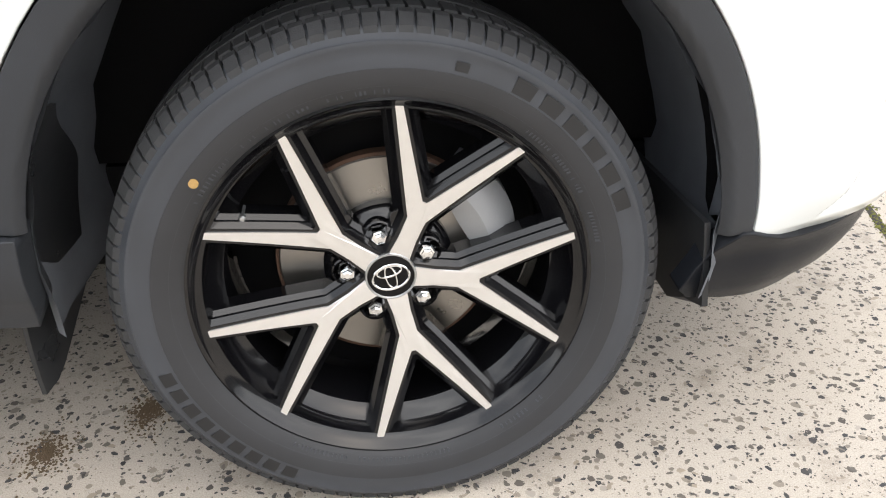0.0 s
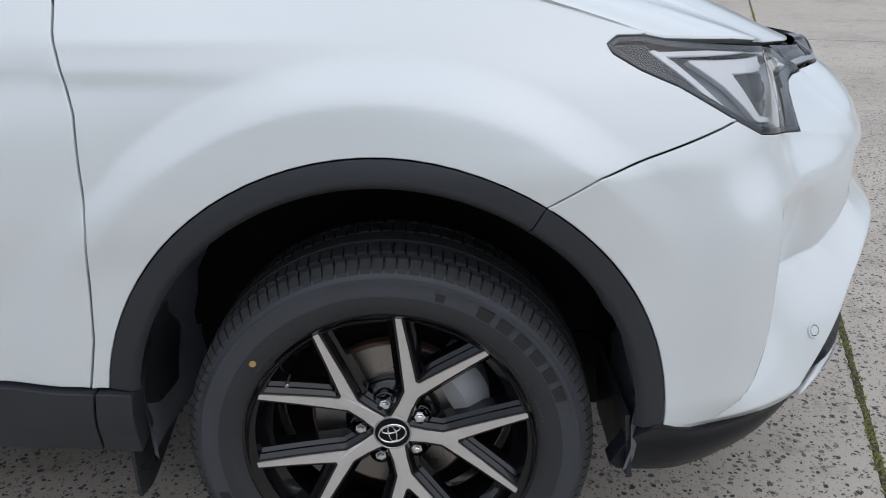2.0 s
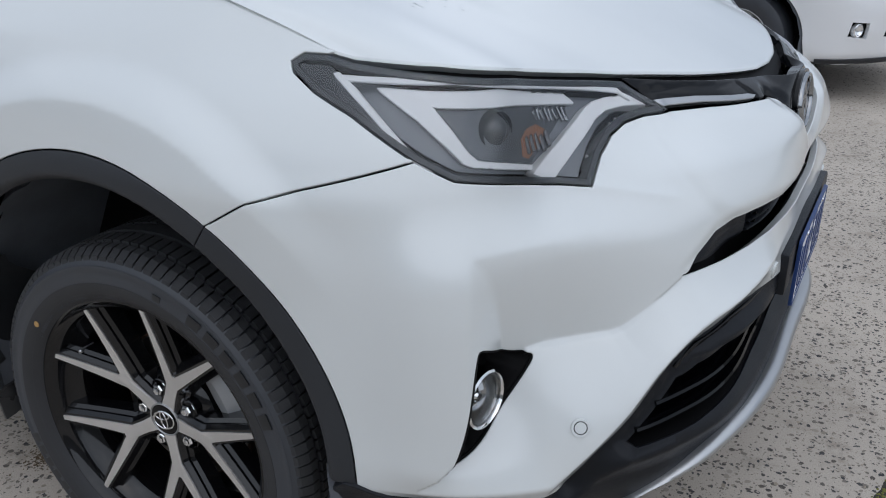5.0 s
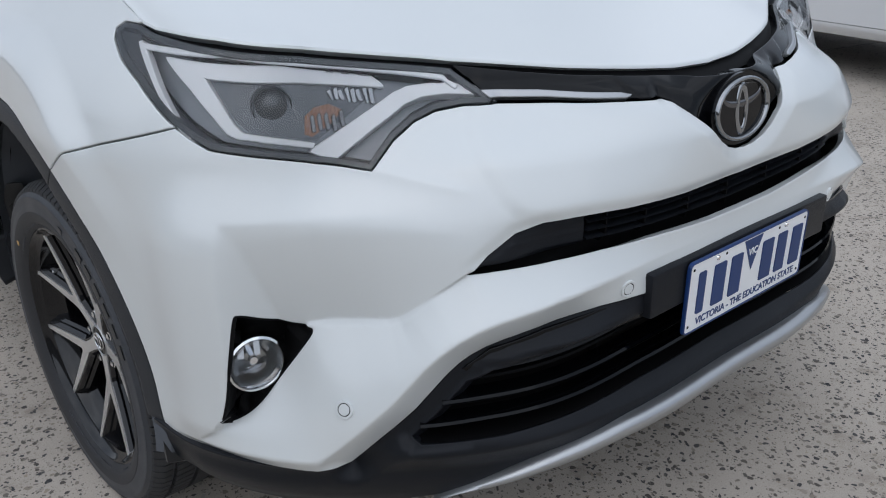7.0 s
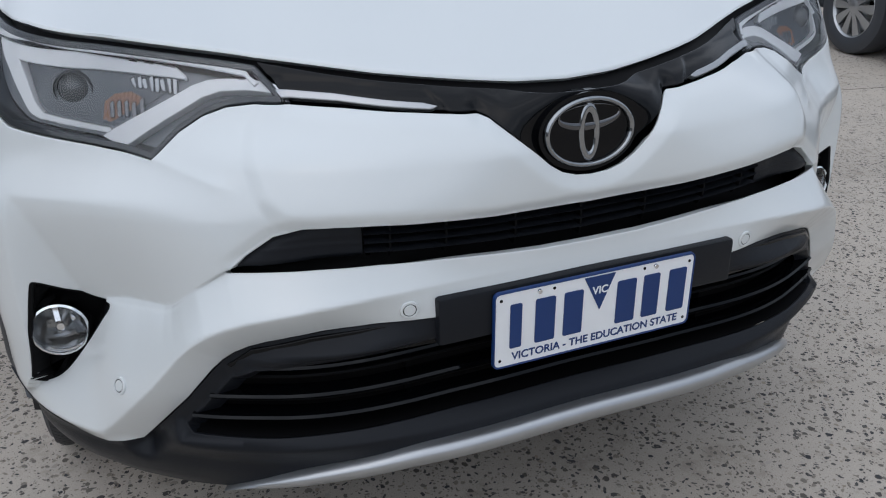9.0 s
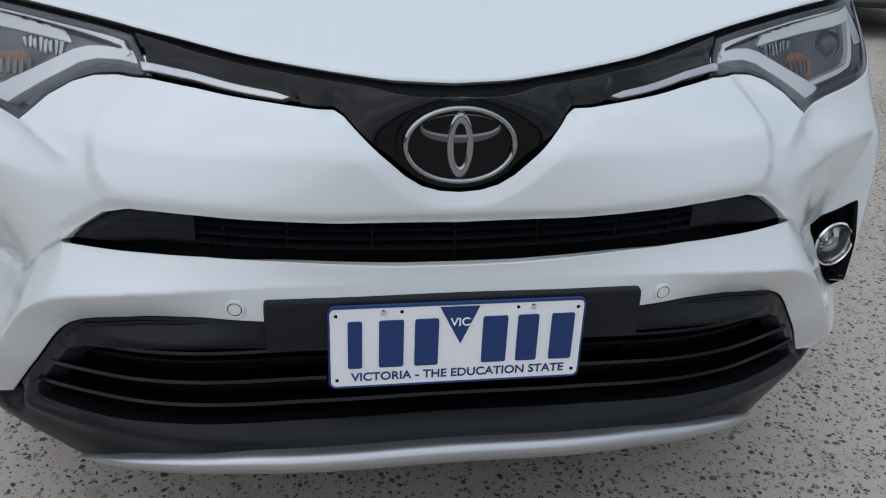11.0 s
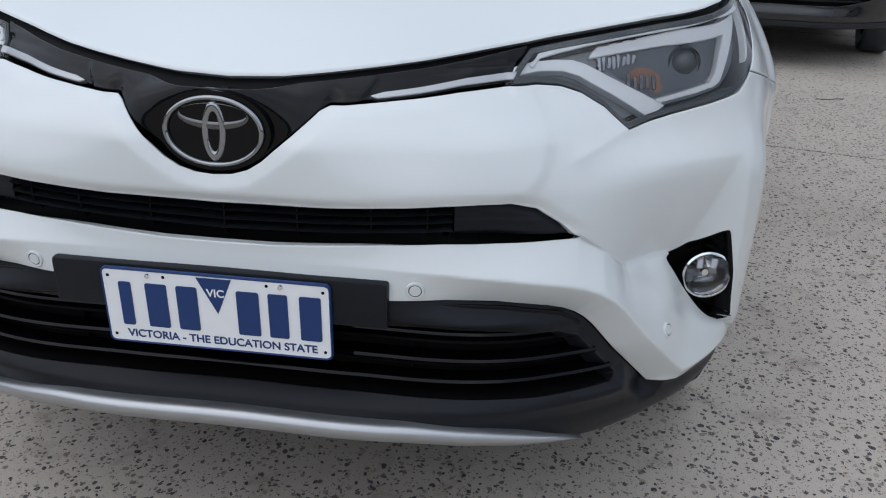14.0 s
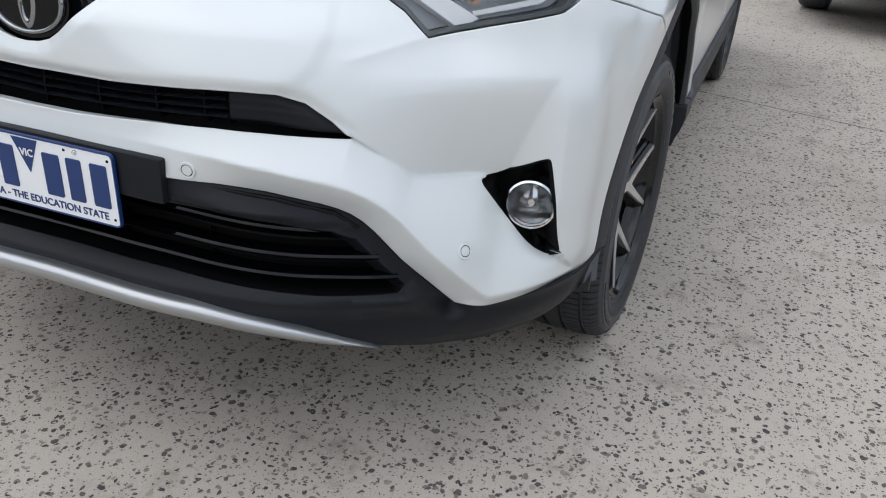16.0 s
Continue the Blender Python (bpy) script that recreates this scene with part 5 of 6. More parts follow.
    lathe(bm, [(0.0045, 0.02), (0.0045, -0.012), (0.003, -0.014), (0.0002, -0.0142)], 12)
    v = part("valve", bm, SILVER, wheel)
    x, z = polar(0.207, 150)
    v.location = (x, -0.058, z)
    # brake behind the spokes
    bm = bmesh.new()
    lathe(bm, [(0.080, 0.024), (0.082, -0.004), (0.090, -0.002), (0.146, -0.002), (0.148, 0.0), (0.148, 0.024), (0.09, 0.024)], 72)
    disc = part("brake_disc", bm, STEEL, wheel)
    bm = bmesh.new()
    lathe(bm, [(0.148, 0.0), (0.1525, 0.002), (0.1525, 0.020), (0.148, 0.022)], 72)
    part("disc_edge", bm, RUST, disc, "rusty disc edge")
    bm = bmesh.new()
    lathe(bm, [(0.0005, -0.022), (0.062, -0.022), (0.074, -0.016), (0.079, -0.002)], 56)
    part("disc_hat", bm, RUST, disc)
    bm = bmesh.new()
    rows = []
    for i in range(13):
        a = radians(4 + 48 * i / 12)
        e = 0.010 * math.sin(math.pi * i / 12)
        rows.append([(r * math.cos(a), y, r * math.sin(a)) for r, y in ((0.112, -0.014), (0.120 - e, -0.026), (0.140, -0.034 - e * 0.3), (0.162, -0.030), (0.174 + e, -0.012), (0.174 + e, 0.04), (0.155, 0.04), (0.153, 0.003), (0.112, -0.003))])
    sweep(bm, rows)
    part("caliper", bm, CALIPER, wheel, "cast grey brake caliper")
    bm = bmesh.new()
    lathe(bm, [(0.212, 0.05), (0.165, 0.040), (0.02, 0.045)], 48)
    part("dust_shield", bm, DARK, wheel)
    return wheel


front_wheel = build_wheel("wheel")
front_wheel.parent = car
front_wheel.matrix_local = pose(0, -0.785, 0.3455, 0, 0, 2.2)
for wx, wy, rz in ((0, 0.796, 178.2), (-2.66, -0.785, 0), (-2.66, 0.785, 180)):
    w = copy_thing(front_wheel, pose(wx, wy, 0.3455, 0, 0, rz) @ pose(0, 0, 0, 0, 31 * wx, 0))

# ---- number plate on its bracket ----
bm = bmesh.new()
box(bm, (0.905, -0.2725, 0.570), (0.960, 0.2725, 0.648), 0.006)
part("plate_bracket", bm, PLASTIC, car, "black plastic plate bracket")
PLATE_AT = pose(0.9660, 0, 0.5770, 0, 1, 0)
plate = new("number_plate")
plate.parent = car
plate.matrix_local = PLATE_AT
plate["label"] = "white and blue embossed number plate"


def rounded_rect(w, h, r, n=6):
    out = []
    for cx, cy, a0 in ((w / 2 - r, h / 2 - r, 0), (-w / 2 + r, h / 2 - r, 90), (-w / 2 + r, -h / 2 + r, 180), (w / 2 - r, -h / 2 + r, 270)):
        out += [(cx + r * math.cos(radians(a0 + 90 * i / n)), cy + r * math.sin(radians(a0 + 90 * i / n))) for i in range(n + 1)]
    return out


def plate_flat(name, outline, d0, d1, mat, label=""):
    bm = bmesh.new()
    prism(bm, outline, d1 - d0, lambda x, y, d: (d0 + d, x, y))
    return part(name, bm, mat, plate, label)


plate_flat("plate_rim", rounded_rect(0.372, 0.134, 0.010), -0.004, 0.0005, PLATE_BLUE, "blue plate rim")
plate_flat("plate_sheet", rounded_rect(0.3655, 0.1275, 0.008), -0.001, 0.0015, PLATE_WHITE)
bm = bmesh.new()
ro, ri = rounded_rect(0.372, 0.134, 0.010), rounded_rect(0.3655, 0.1275, 0.008)
rows = [[(0.0, *a), (0.0028, a[0] * 0.995, a[1] * 0.99), (0.0028, b[0] * 1.005, b[1] * 1.01), (0.001, *b)] for a, b in zip(ro, ri)]
sweep(bm, rows, True, True, False)
part("plate_border", bm, PLATE_BLUE, plate)
# the six characters stand as plain bars
for y, w in ((-0.148, 0.020), (-0.0965, 0.035), (-0.046, 0.034), (0.053, 0.036), (0.1015, 0.031), (0.153, 0.034)):
    plate_flat("character_bar", [(y + x, 0.005 + z) for x, z in rounded_rect(w, 0.077, 0.003, 3)], 0.0012, 0.0032, PLATE_BLUE)
plate_flat("blue_triangle", [(-0.028, 0.0615), (0.029, 0.0615), (0.003, 0.000)][::-1], 0.0012, 0.0026, PLATE_BLUE)


def lettering(text, size, y, z, d, mat, parent, m, name="lettering", bold=0.0):
    """Raised writing from the built-in font, as a mesh."""
    cu = bpy.data.curves.new(name, "FONT")
    cu.body, cu.size, cu.align_x, cu.align_y = text, size, "CENTER", "CENTER"
    cu.extrude, cu.offset = 0.0004, bold
    ob = bpy.data.objects.new(name, cu)
    me = bpy.data.meshes.new_from_object(ob)
    bpy.data.objects.remove(ob)
    me.transform(Matrix(((0, 0, 1, d), (1, 0, 0, y), (0, 1, 0, z), (0, 0, 0, 1))))
    return link_mesh(name, me, mat, parent)


lettering("VICTORIA - THE EDUCATION STATE", 0.0192, 0.004, -0.0495, 0.0019, PLATE_BLUE, plate, PLATE_AT, bold=0.00035)
lettering("VIC", 0.0185, 0.002, 0.036, 0.0030, PLATE_WHITE, plate, PLATE_AT, bold=0.0003)
for y, z in ((-0.108, 0.0565), (0.107, 0.0565)):
    bm = bmesh.new()
    bmesh.ops.create_cone(bm, cap_ends=True, segments=14, radius1=0.0048, radius2=0.0036, depth=0.003, matrix=Matrix.Translation((0.0028, y, z)) @ Matrix.Rotation(radians(90), 4, "Y"))
    part("screw", bm, CHROME, plate)
for y, z in ((-0.174, 0.053), (0.174, 0.053), (-0.174, -0.053), (0.174, -0.053), (-0.082, 0.0565), (0.085, 0.0565)):
    bm = bmesh.new()
    bmesh.ops.create_cone(bm, cap_ends=True, segments=12, radius1=0.0026, radius2=0.0026, depth=0.0012, matrix=Matrix.Translation((0.0016, y, z)) @ Matrix.Rotation(radians(90), 4, "Y"))
    part("plate_hole", bm, DARK, plate)

# ---- water beads on the bonnet ----
bonnet = next(o for o in car.children if o.name.startswith("bonnet") and "gap" not in o.name)
WATER = clear("water_bead", (0.97, 0.98, 0.98), 0.0)
from mathutils.bvhtree import BVHTree
bm = bmesh.new()
bm.from_mesh(bonnet.data)
tree = BVHTree.FromBMesh(bm)
bm.free()
rng = random.Random(5)
verts, faces = [], []
for _ in range(460):
    x, y = rng.uniform(-0.35, 0.45), rng.uniform(-0.62, 0.40)
    hit = tree.ray_cast(Vector((x, y, 2)), Vector((0, 0, -1)))
    if hit[0] is None:
        continue
    p, nn = hit[0], hit[1] if hit[1].z > 0 else -hit[1]
    r = rng.choice((0.0014, 0.002, 0.0028, 0.0038)) * rng.uniform(0.8, 1.2)
    q = nn.to_track_quat("Z", "X")
    k = len(verts)
    sx, sy = rng.uniform(0.8, 1.7), rng.uniform(0.8, 1.2)
    for ring, hgt in ((1.0, 0.0), (0.85, 0.13), (0.5, 0.22)):
        for i in range(8):
            a = 6.283 * i / 8
            verts.append(tuple(p + q @ Vector((r * ring * sx * math.cos(a), r * ring * sy * math.sin(a), r * hgt))))
    verts.append(tuple(p + q @ Vector((0, 0, r * 0.25))))
    for j in range(2):
        faces += [(k + j * 8 + i, k + j * 8 + (i + 1) % 8, k + j * 8 + 8 + (i + 1) % 8, k + j * 8 + 8 + i) for i in range(8)]
    faces += [(k + 16 + i, k + 16 + (i + 1) % 8, k + 24) for i in range(8)]
drops = arrays("water_beads", verts, faces, WATER)
tagged(drops, "small clear rain beads standing on the bonnet", "water drops", kind="stuff")

# ---- other parked cars ----
SILVER_PAINT = material("white_paint_other", (0.76, 0.77, 0.78), 0.3, coat=1.0, vary=0.02)
BLACK_PAINT = material("black_metallic_paint", (0.012, 0.013, 0.015), 0.25, 0.2, coat=1.0, vary=0.2)
GREY_PAINT = material("grey_metallic_paint", (0.10, 0.105, 0.11), 0.3, 0.5, coat=1.0, vary=0.1)


def cover_wheel(parent, m, alloy):
    """A plain road wheel: tyre, rim and ten slots or spokes."""
    wheel = new("wheel")
    wheel.parent = parent
    wheel.matrix_local = m
    bm = bmesh.new()
    lathe(bm, [(0.205, -0.075), (0.212, -0.092), (0.24, -0.104), (0.285, -0.106), (0.312, -0.095), (0.322, -0.07), (0.324, 0.0), (0.322, 0.07), (0.312, 0.095), (0.26, 0.105), (0.205, 0.08)], 56)
    part("tyre", bm, RUBBER, wheel)
    bm = bmesh.new()
    lathe(bm, [(0.214, -0.088), (0.208, -0.094), (0.198, -0.084), (0.190, -0.05), (0.186, 0.06), (0.03, 0.06)], 56)
    part("rim", bm, SILVER if not alloy else RIM_BLACK, wheel)
    bm = bmesh.new()
    lathe(bm, [(0.052, -0.05), (0.050, -0.088), (0.03, -0.094), (0.0005, -0.095)], 32)
    part("hub_cap", bm, SILVER, wheel)
    n = 10 if not alloy else 6
    for k in range(n):
        bm = bmesh.new()
        w0, w1 = (0.016, 0.034) if not alloy else (0.02, 0.026)
        to = lambda x, y, d, c=math.cos(6.2832 * k / n), s=math.sin(6.2832 * k / n): (x * c - y * s, -0.082 - 0.012 * (1 - x / 0.2) + d, x * s + y * c)
        prism(bm, [(0.045, -w0), (0.205, -w1), (0.205, w1), (0.045, w0)], 0.02, to)
        part("spoke", bm, SILVER, wheel)
    return wheel


def other_car(label, paint, at, sz, alloy, group):
    """A parked car with panels, lamps, grilles, glass and wheels."""
    c = thing("parked_car", label, "car", at, group=group)
    sx = 0.96

    def surf(off=0.0):
        def f(u, z):
            p = skin(u, np.asarray(z, float), off, False)
            return p * (sx, 0.97, sz)
        return f
    lamp = [(0.50, 0.83), (0.70, 0.80), (0.93, 0.86), (1.08, 0.97), (1.0, 0.985), (0.80, 0.955), (0.52, 0.90)]
    grille = [(0, 0.90), (0.49, 0.895), (0.48, 0.835), (0, 0.82)]
    mouth = [(0, 0.56), (0.45, 0.56), (0.60, 0.54), (0.62, 0.46), (0.40, 0.42), (0, 0.42)]
    fog = [(0.74, 0.56), (0.86, 0.57), (0.88, 0.47), (0.75, 0.45)]
    arch = arc(0.435, 174, 2, 24)
    half = [(0, 0.905)] + [(u, z - 0.012) for u, z in BONNET_EDGE[1:]] + SIDE_SEAM[:-1] + [(2.05, 1.10), (2.055, 0.33), (2.0, 0.33)] + arch + [(1.11, 0.30), (0.9, 0.27), (0.5, 0.29), (0, 0.29)]
    mirror = lambda poly: [(-u, z) for u, z in poly]
    panel("front_body", both(half), paint, c, [both(grille), both(mouth), lamp, mirror(lamp), fog, mirror(fog)], surface=surf(), grid=0.03, flange=0.03)
    panel("grille", both([(u * 1.02, z) for u, z in grille]), PIANO, c, surface=surf(-0.02), grid=0.04, flange=0)
    panel("lower_grille", both([(u * 1.02, z) for u, z in mouth]), DARK, c, surface=surf(-0.05), grid=0.04, flange=0)
    for z in (0.455, 0.49, 0.525):
        bm = bmesh.new()
        f0, f1 = surf(-0.01), surf(-0.045)
        rows = [[tuple(f0(u, z + 0.006)), tuple(f0(u, z - 0.006)), tuple(f1(u, z - 0.006)), tuple(f1(u, z + 0.006))] for u in np.linspace(-0.56, 0.56, 25)]
        part("grille_slat", sweep(bm, rows), PLASTIC, c)
    for z in (0.845, 0.88):
        bm = bmesh.new()
        f0, f1 = surf(-0.004), surf(-0.018)
        rows = [[tuple(f0(u, z + 0.004)), tuple(f0(u, z - 0.004)), tuple(f1(u, z - 0.004)), tuple(f1(u, z + 0.004))] for u in np.linspace(-0.47, 0.47, 25)]
        part("chrome_bar", sweep(bm, rows), CHROME, c)
    bm = bmesh.new()
    f0 = surf(0.012)
    rows = [[tuple(surf(o)(u, z)) for z, o in ((0.315, -0.005), (0.31, 0.012), (0.285, 0.014), (0.27, -0.01))] for u in np.linspace(-1.05, 1.05, 41)]
    part("front_lip", sweep(bm, rows), ARCH_PLASTIC, c)
    bm = bmesh.new()
    lathe(bm, [(0.058, 0.002), (0.058, -0.006), (0.047, -0.006), (0.047, 0.002)], 32)
    b = part("badge", bm, CHROME, c)
    b.matrix_local = Matrix.Translation(Vector(surf(-0.004)(0.0, 0.862))) @ Matrix.Rotation(radians(90), 4, "Z")
    p = surf(0.012)(0.0, 0.64)
    bm = bmesh.new()
    box(bm, (p[0] - 0.012, -0.186, p[2] - 0.067), (p[0], 0.186, p[2] + 0.067), 0.003)
    pl = part("number_plate", bm, PLATE_WHITE, c)
    for y in (-0.13, -0.085, -0.04, 0.045, 0.09, 0.135):
        bm = bmesh.new()
        box(bm, (p[0] - 0.001, y - 0.015, p[2] - 0.03), (p[0] + 0.001, y + 0.015, p[2] + 0.04))
        part("character_bar", bm, PLATE_BLUE, pl)
    for s in (1, -1):
        hl = panel("headlight", lamp, LAMP_GREY, c, side=s, surface=surf(-0.03), grid=0.03, flange=0.0)
        panel("reflector", [(0.60, 0.84), (0.70, 0.83), (0.78, 0.90), (0.64, 0.89)], REFLECTOR, hl, side=s, surface=surf(-0.022), grid=0.03)
        panel("reflector", [(0.80, 0.85), (0.90, 0.875), (0.95, 0.93), (0.84, 0.915)], REFLECTOR, hl, side=s, surface=surf(-0.022), grid=0.03)
        lens = panel("lens_cover", lamp, LENS, hl, side=s, surface=surf(0.0), grid=0.03, flange=0.005)
        lens.visible_shadow = False
        fp = panel("fog_lamp", fog, DARK, c, side=s, surface=surf(-0.03), grid=0.03, flange=0)
        q = surf(-0.012)(0.81, 0.51)
        bm = bmesh.new()
        lathe(bm, [(0.040, 0.02), (0.040, -0.004), (0.034, -0.006), (0.031, 0.0), (0.02, 0.008), (0.0005, 0.010)], 28)
        part("fog_ring", bm, CHROME, fp).matrix_local = Matrix.Translation((q[0], q[1] * s, q[2])) @ Vector((0.9, 0.4 * s, 0)).to_track_quat("-Y", "Z").to_matrix().to_4x4()
        panel("front_door", [(2.065, 0.40), (2.065, 1.10), (3.13, 1.115), (3.13, 0.40)], paint, c, side=s, gap=0.004, surface=surf(), grid=0.06)
        rear = [(4.226 - 0.435 * math.cos(radians(a)), 0.415 + 0.435 * math.sin(radians(a))) for a in range(8, 173, 8)]
        panel("rear_door", [(3.14, 0.40), (3.14, 1.115), (3.95, 1.12), (3.80, 0.66), (3.76, 0.40)], paint, c, side=s, gap=0.004, surface=surf(), grid=0.06)
        panel("rear_quarter", [(3.76, 0.40)] + rear + [(4.70, 0.40), (5.1, 0.42), (5.1, 1.12), (3.955, 1.12), (3.81, 0.66)], paint, c, side=s, gap=0.004, surface=surf(), grid=0.06)
        panel("sill", [(2.0, 0.395), (3.78, 0.395), (3.79, 0.315), (2.0, 0.315)], paint, c, side=s, surface=lambda u, z: surf(-0.004)(u, z) - np.stack([0 * u, 0.5 * np.clip(0.36 - z, 0, 1) * 1.0, 0 * u], -1), grid=0.04, flange=0.04)
    for src in [o for o in car.children if o.name.split(".")[0] in ("bonnet", "roof", "window_band", "underbody", "engine_bay", "windscreen_pillar", "tailgate", "wheel_liner")]:
        me = src.data.copy()
        if me.materials[0] is PAINT:
            me.materials[0] = paint
        ob = new(src.name.split(".")[0], me)
        ob.parent = c
        ob.matrix_local = Matrix.Diagonal((sx, 0.97, sz, 1))
    for wx in (0, -2.66 * sx):
        for s in (1, -1):
            cover_wheel(c, Matrix.Translation((wx, -0.76 * s, 0.324)) @ Matrix.Rotation(0 if s > 0 else math.pi, 4, "Z"), alloy)
    return c


ROW = -9.4
other_car("white hatchback with silver wheel covers parked beside the next bay", SILVER_PAINT, pose(0.19, 4.74, 0, 0, 0, ROW), 0.86, False, "other parked cars")
other_car("black sport utility car with fog lamps parked nose out", BLACK_PAINT, pose(-5.0, 2.07, 0, 0, 0, ROW), 1.0, True, "other parked cars")
other_car("dark grey car with alloy wheels parked beside the black one", GREY_PAINT, pose(-5.15, 4.66, 0, 0, 0, ROW), 0.92, True, "other parked cars")
other_car("white sport utility car parked further along the row", SILVER_PAINT, pose(1.55, 11.3, 0, 0, 0, ROW), 1.0, True, "other parked cars")
other_car("grey car parked across the yard behind the joint", GREY_PAINT, pose(6.7, 12.3, 0, 0, 0, ROW), 0.95, True, "other parked cars")

# ---- ground: one sheet, slab joints, stone chips ----
bm = bmesh.new()
bmesh.ops.create_grid(bm, x_segments=4, y_segments=4, size=300)
ground = tagged(part("ground", bm, CONCRETE), "worn exposed-aggregate concrete yard with dark stone chips", "ground", kind="structure")

rng = random.Random(11)
JOINT_DIR = Vector((0.235, 0.972)).normalized()
JOINT_SIDE = Vector((JOINT_DIR.y, -JOINT_DIR.x))


def joint_gap(x, y):
    """Distance from the nearest slab joint."""
    d = (Vector((x, y)) - Vector((1.185, 0.0))).dot(JOINT_SIDE)
    return abs((d + 1.8) % 3.6 - 1.8)


verts, faces = [], []
for _ in range(190000):
    x, y = rng.uniform(-3.4, 3.0), rng.uniform(-2.1, 3.2)
    if joint_gap(x, y) < 0.012:
        continue
    big = rng.random()
    ln = 0.0016 + 0.0068 * big**3.0
    wd = ln * rng.uniform(0.35, 0.8)
    turn = rng.uniform(0, 6.283)
    n = rng.choice((5, 6, 6, 7))
    h = rng.uniform(0.0004, 0.0012)
    k = len(verts)
    ring = []
    for i in range(n):
        a = 6.283 * i / n + rng.uniform(-0.3, 0.3)
        f = rng.uniform(0.72, 1.1)
        px, py = ln * f * math.cos(a), wd * f * math.sin(a)
        ring.append((x + px * math.cos(turn) - py * math.sin(turn), y + px * math.sin(turn) + py * math.cos(turn)))
    tilt, way = rng.uniform(0, 0.0005), rng.uniform(0, 6.283)
    verts += [(a, b, h * 0.6 + tilt * math.cos(way + 6.283 * i / n)) for i, (a, b) in enumerate(ring)]
    faces.append(tuple(range(k, k + n)))
me = bpy.data.meshes.new("stone_chips")
me.from_pydata(verts, [], faces)
me.update()
tagged(link_mesh("stone_chips", me, CHIPS), "dark angular stone chips set in the concrete", "stone chips", kind="stuff")


def strip_on_ground(name, p, q, width, z, mat, wob=0.003, step=0.03):
    """A narrow uneven band along a joint."""
    p, q = Vector(p), Vector(q)
    n = max(2, int((q - p).length / step))
    d = (q - p).normalized()
    s = Vector((d.y, -d.x))
    bm = bmesh.new()
    rows = []
    for i in range(n + 1):
        c = p + (q - p) * i / n
        a, b = c + s * (width / 2 + rng.uniform(-wob, wob)), c - s * (width / 2 + rng.uniform(-wob, wob))
        rows.append([(a.x, a.y, z - 0.001), ((a.x + c.x) / 2, (a.y + c.y) / 2, z), ((b.x + c.x) / 2, (b.y + c.y) / 2, z), (b.x, b.y, z - 0.001)])
    sweep(bm, rows, False)
    return tagged(part(name, bm, mat), kind="structure")


for k, wide in ((0, 0.019), (-1, 0.006), (1, 0.010), (-2, 0.008)):
    base = Vector((1.185, 0)) + JOINT_SIDE * 3.6 * k
    strip_on_ground("slab_joint", base - JOINT_DIR * 6, base + JOINT_DIR * 16, wide, 0.0012, JOINT, 0.0025)
for c in (6.33, 13.0):
    base = Vector((1.185, 0)) + JOINT_DIR * c
    strip_on_ground("slab_joint", base - JOINT_SIDE * 9, base + JOINT_SIDE * 12, 0.010, 0.0012, JOINT, 0.003)
# moss in the joint beside the car
verts, faces = [], []
for _ in range(9000):
    t = rng.uniform(-3.0, 9.0)
    dens = 0.55 + 0.45 * math.sin(t * 3.1) * math.sin(t * 7.7 + 1)
    if rng.random() > dens:
        continue
    c = Vector((1.185, 0)) + JOINT_DIR * t + JOINT_SIDE * rng.gauss(0, 0.0068)
    r = rng.uniform(0.0015, 0.0050)
    k = len(verts)
    verts += [(c.x + r * math.cos(a), c.y + r * math.sin(a), 0.0008) for a in (0.2, 1.5, 2.9, 4.1, 5.3)] + [(c.x + rng.uniform(-0.001, 0.001), c.y, 0.0012 + r * rng.uniform(0.6, 1.3))]
    faces += [(k + i, k + (i + 1) % 5, k + 5) for i in range(5)]
me = bpy.data.meshes.new("joint_moss")
me.from_pydata(verts, [], faces)
me.update()
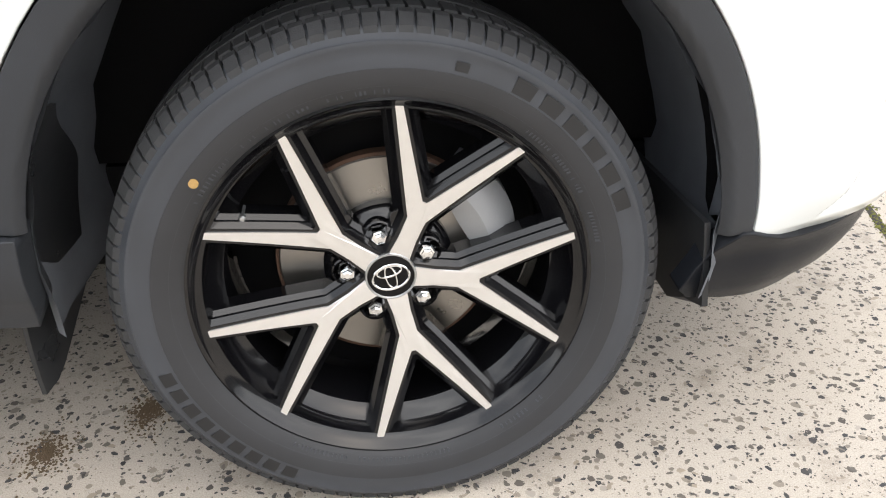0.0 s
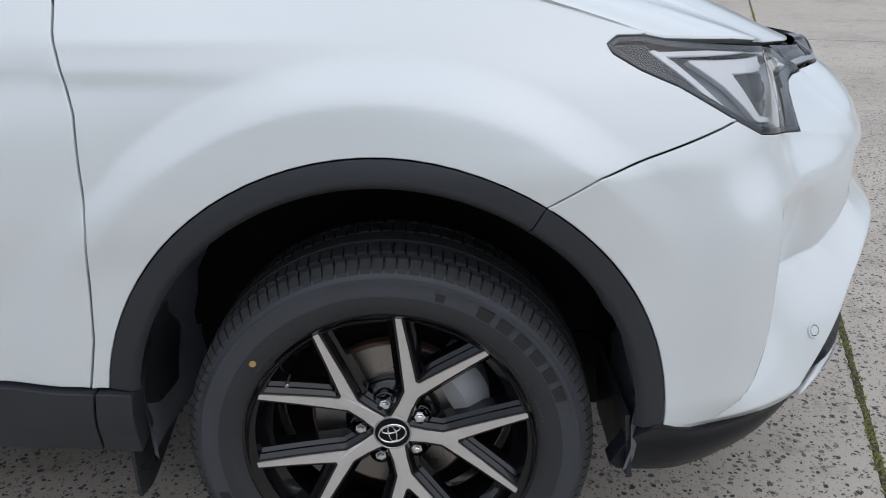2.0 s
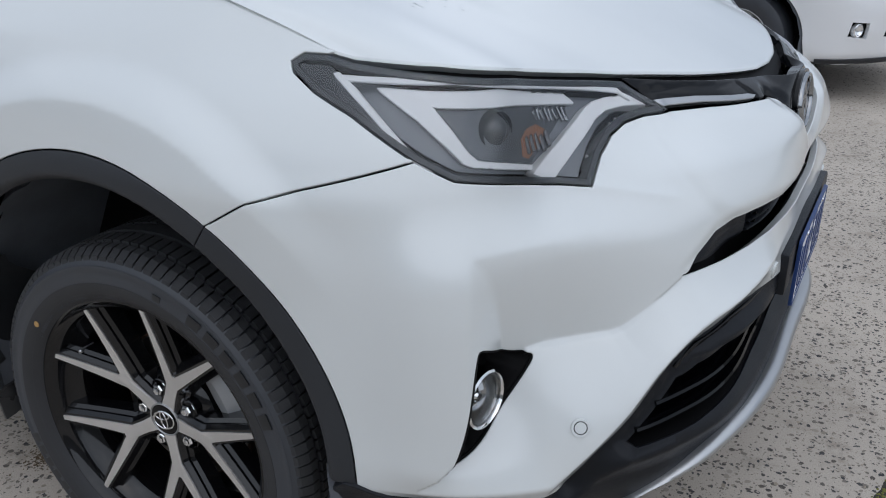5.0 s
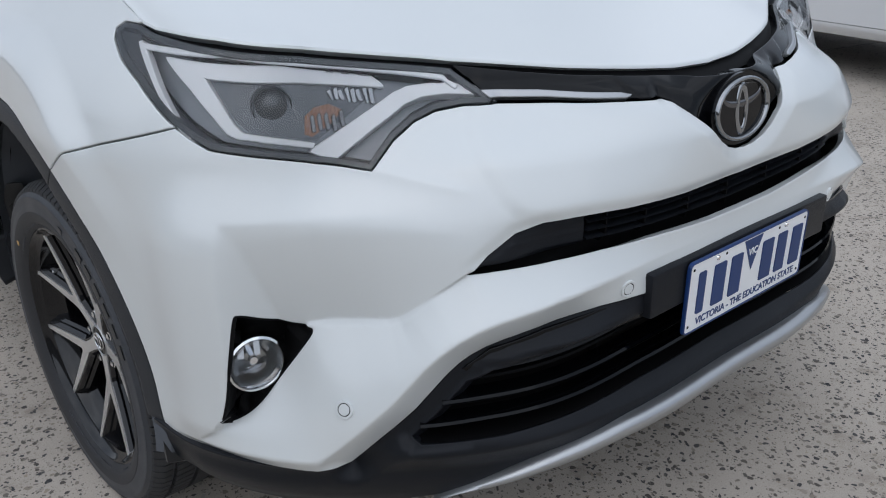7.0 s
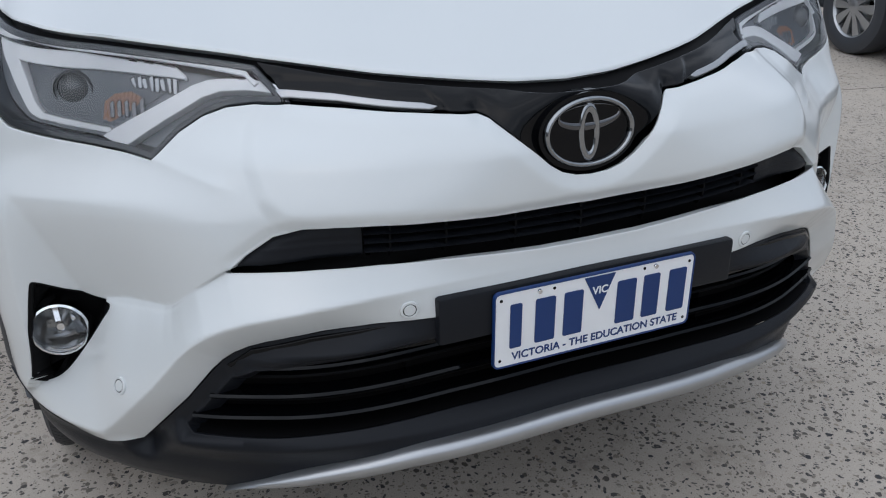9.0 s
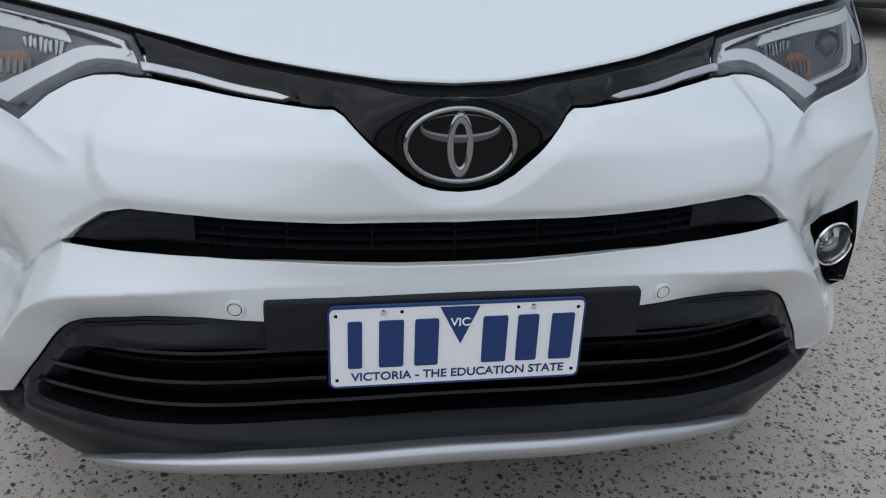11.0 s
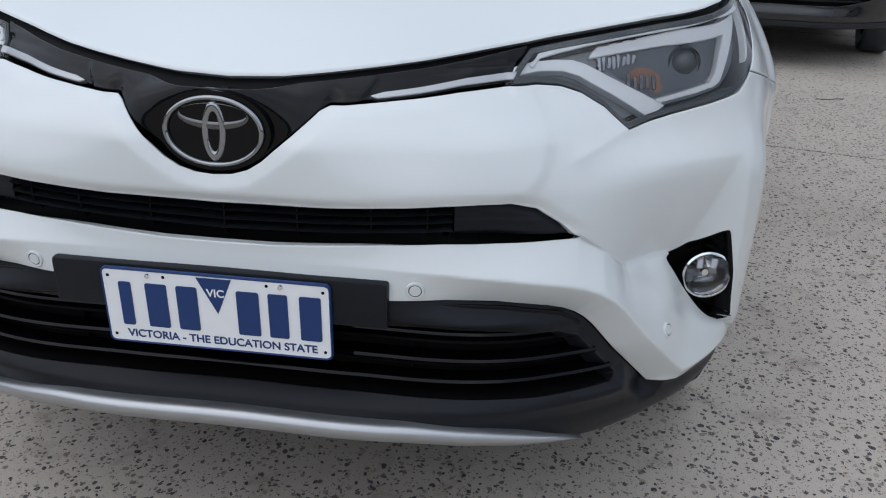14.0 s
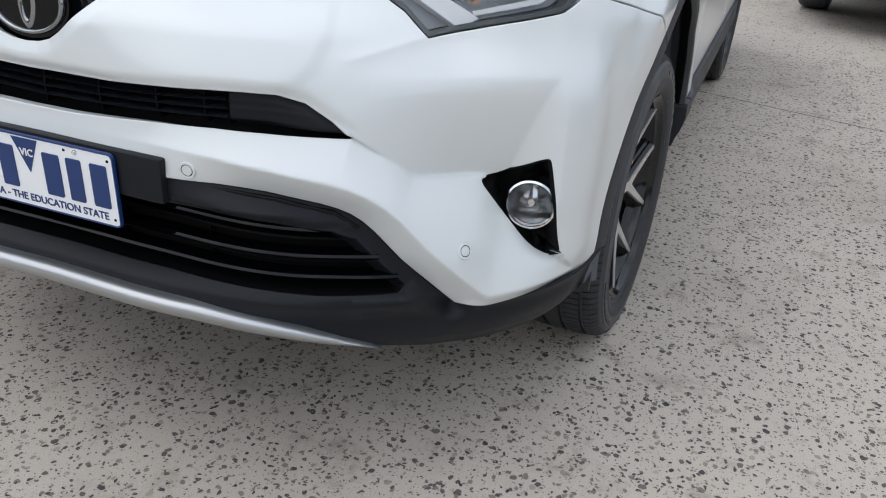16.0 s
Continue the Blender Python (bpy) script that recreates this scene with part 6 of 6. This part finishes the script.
tagged(link_mesh("joint_moss", me, MOSS), "low green moss filling the slab joint", "moss", kind="stuff")
# loose soil beside the front wheel
for cx, cy, rr, n in ((-0.415, -0.645, 0.055, 900), (-0.555, -0.735, 0.06, 700)):
    verts, faces = [], []
    for _ in range(n):
        a, d = rng.uniform(0, 6.283), abs(rng.gauss(0, 0.5))
        x, y = cx + rr * d * math.cos(a) * 0.8, cy + rr * d * math.sin(a) * 1.15
        r = rng.uniform(0.0008, 0.0032)
        k = len(verts)
        verts += [(x + r * math.cos(b), y + r * math.sin(b), 0.0004) for b in (0, 1.57, 3.14, 4.71)] + [(x, y, 0.0006 + r * 0.9)]
        faces += [(k, k + 1, k + 4), (k + 1, k + 2, k + 4), (k + 2, k + 3, k + 4), (k + 3, k, k + 4)]
    me = bpy.data.meshes.new("soil_patch")
    me.from_pydata(verts, [], faces)
    me.update()
    tagged(link_mesh("soil_patch", me, DIRT), "loose brown soil crumbs on the concrete", "soil", kind="stuff")
# a twig lying on the slab
bm = bmesh.new()
rows = []
for i in range(9):
    t = i / 8
    c = Vector((-3.19 + 0.02 * math.sin(t * 5), 2.02 + 0.16 * t, 0.004 + 0.004 * math.sin(t * 3.1)))
    rows.append([c + Vector((0.0025 * math.cos(b), 0, 0.0025 * math.sin(b))) for b in (0, 1.57, 3.14, 4.71)])
tagged(part("twig", sweep(bm, rows), TWIG), "thin dry brown twig lying on the concrete", "twig")

# ---- unseen plain walls, added to dim the horizon and shape reflections ----
WALL = material("unseen_wall_grey", (0.24, 0.24, 0.23), 0.85, bump=0.3, bump_scale=40, vary=0.25, vary_scale=1.2)
for name, lo, hi in (("unseen_wall_north", (-40, 30.0, 0), (44, 30.4, 2.2)), ("unseen_wall_south", (-40, -18.4, 0), (44, -18.0, 5.0)), ("unseen_wall_east", (44.0, -18.0, 0), (44.4, 30.0, 4.5)), ("unseen_wall_west", (-40.4, -18.0, 0), (-40.0, 30.0, 2.2))):
    bm = bmesh.new()
    box(bm, lo, hi, 0.02)
    tagged(part(name, bm, WALL), kind="structure")
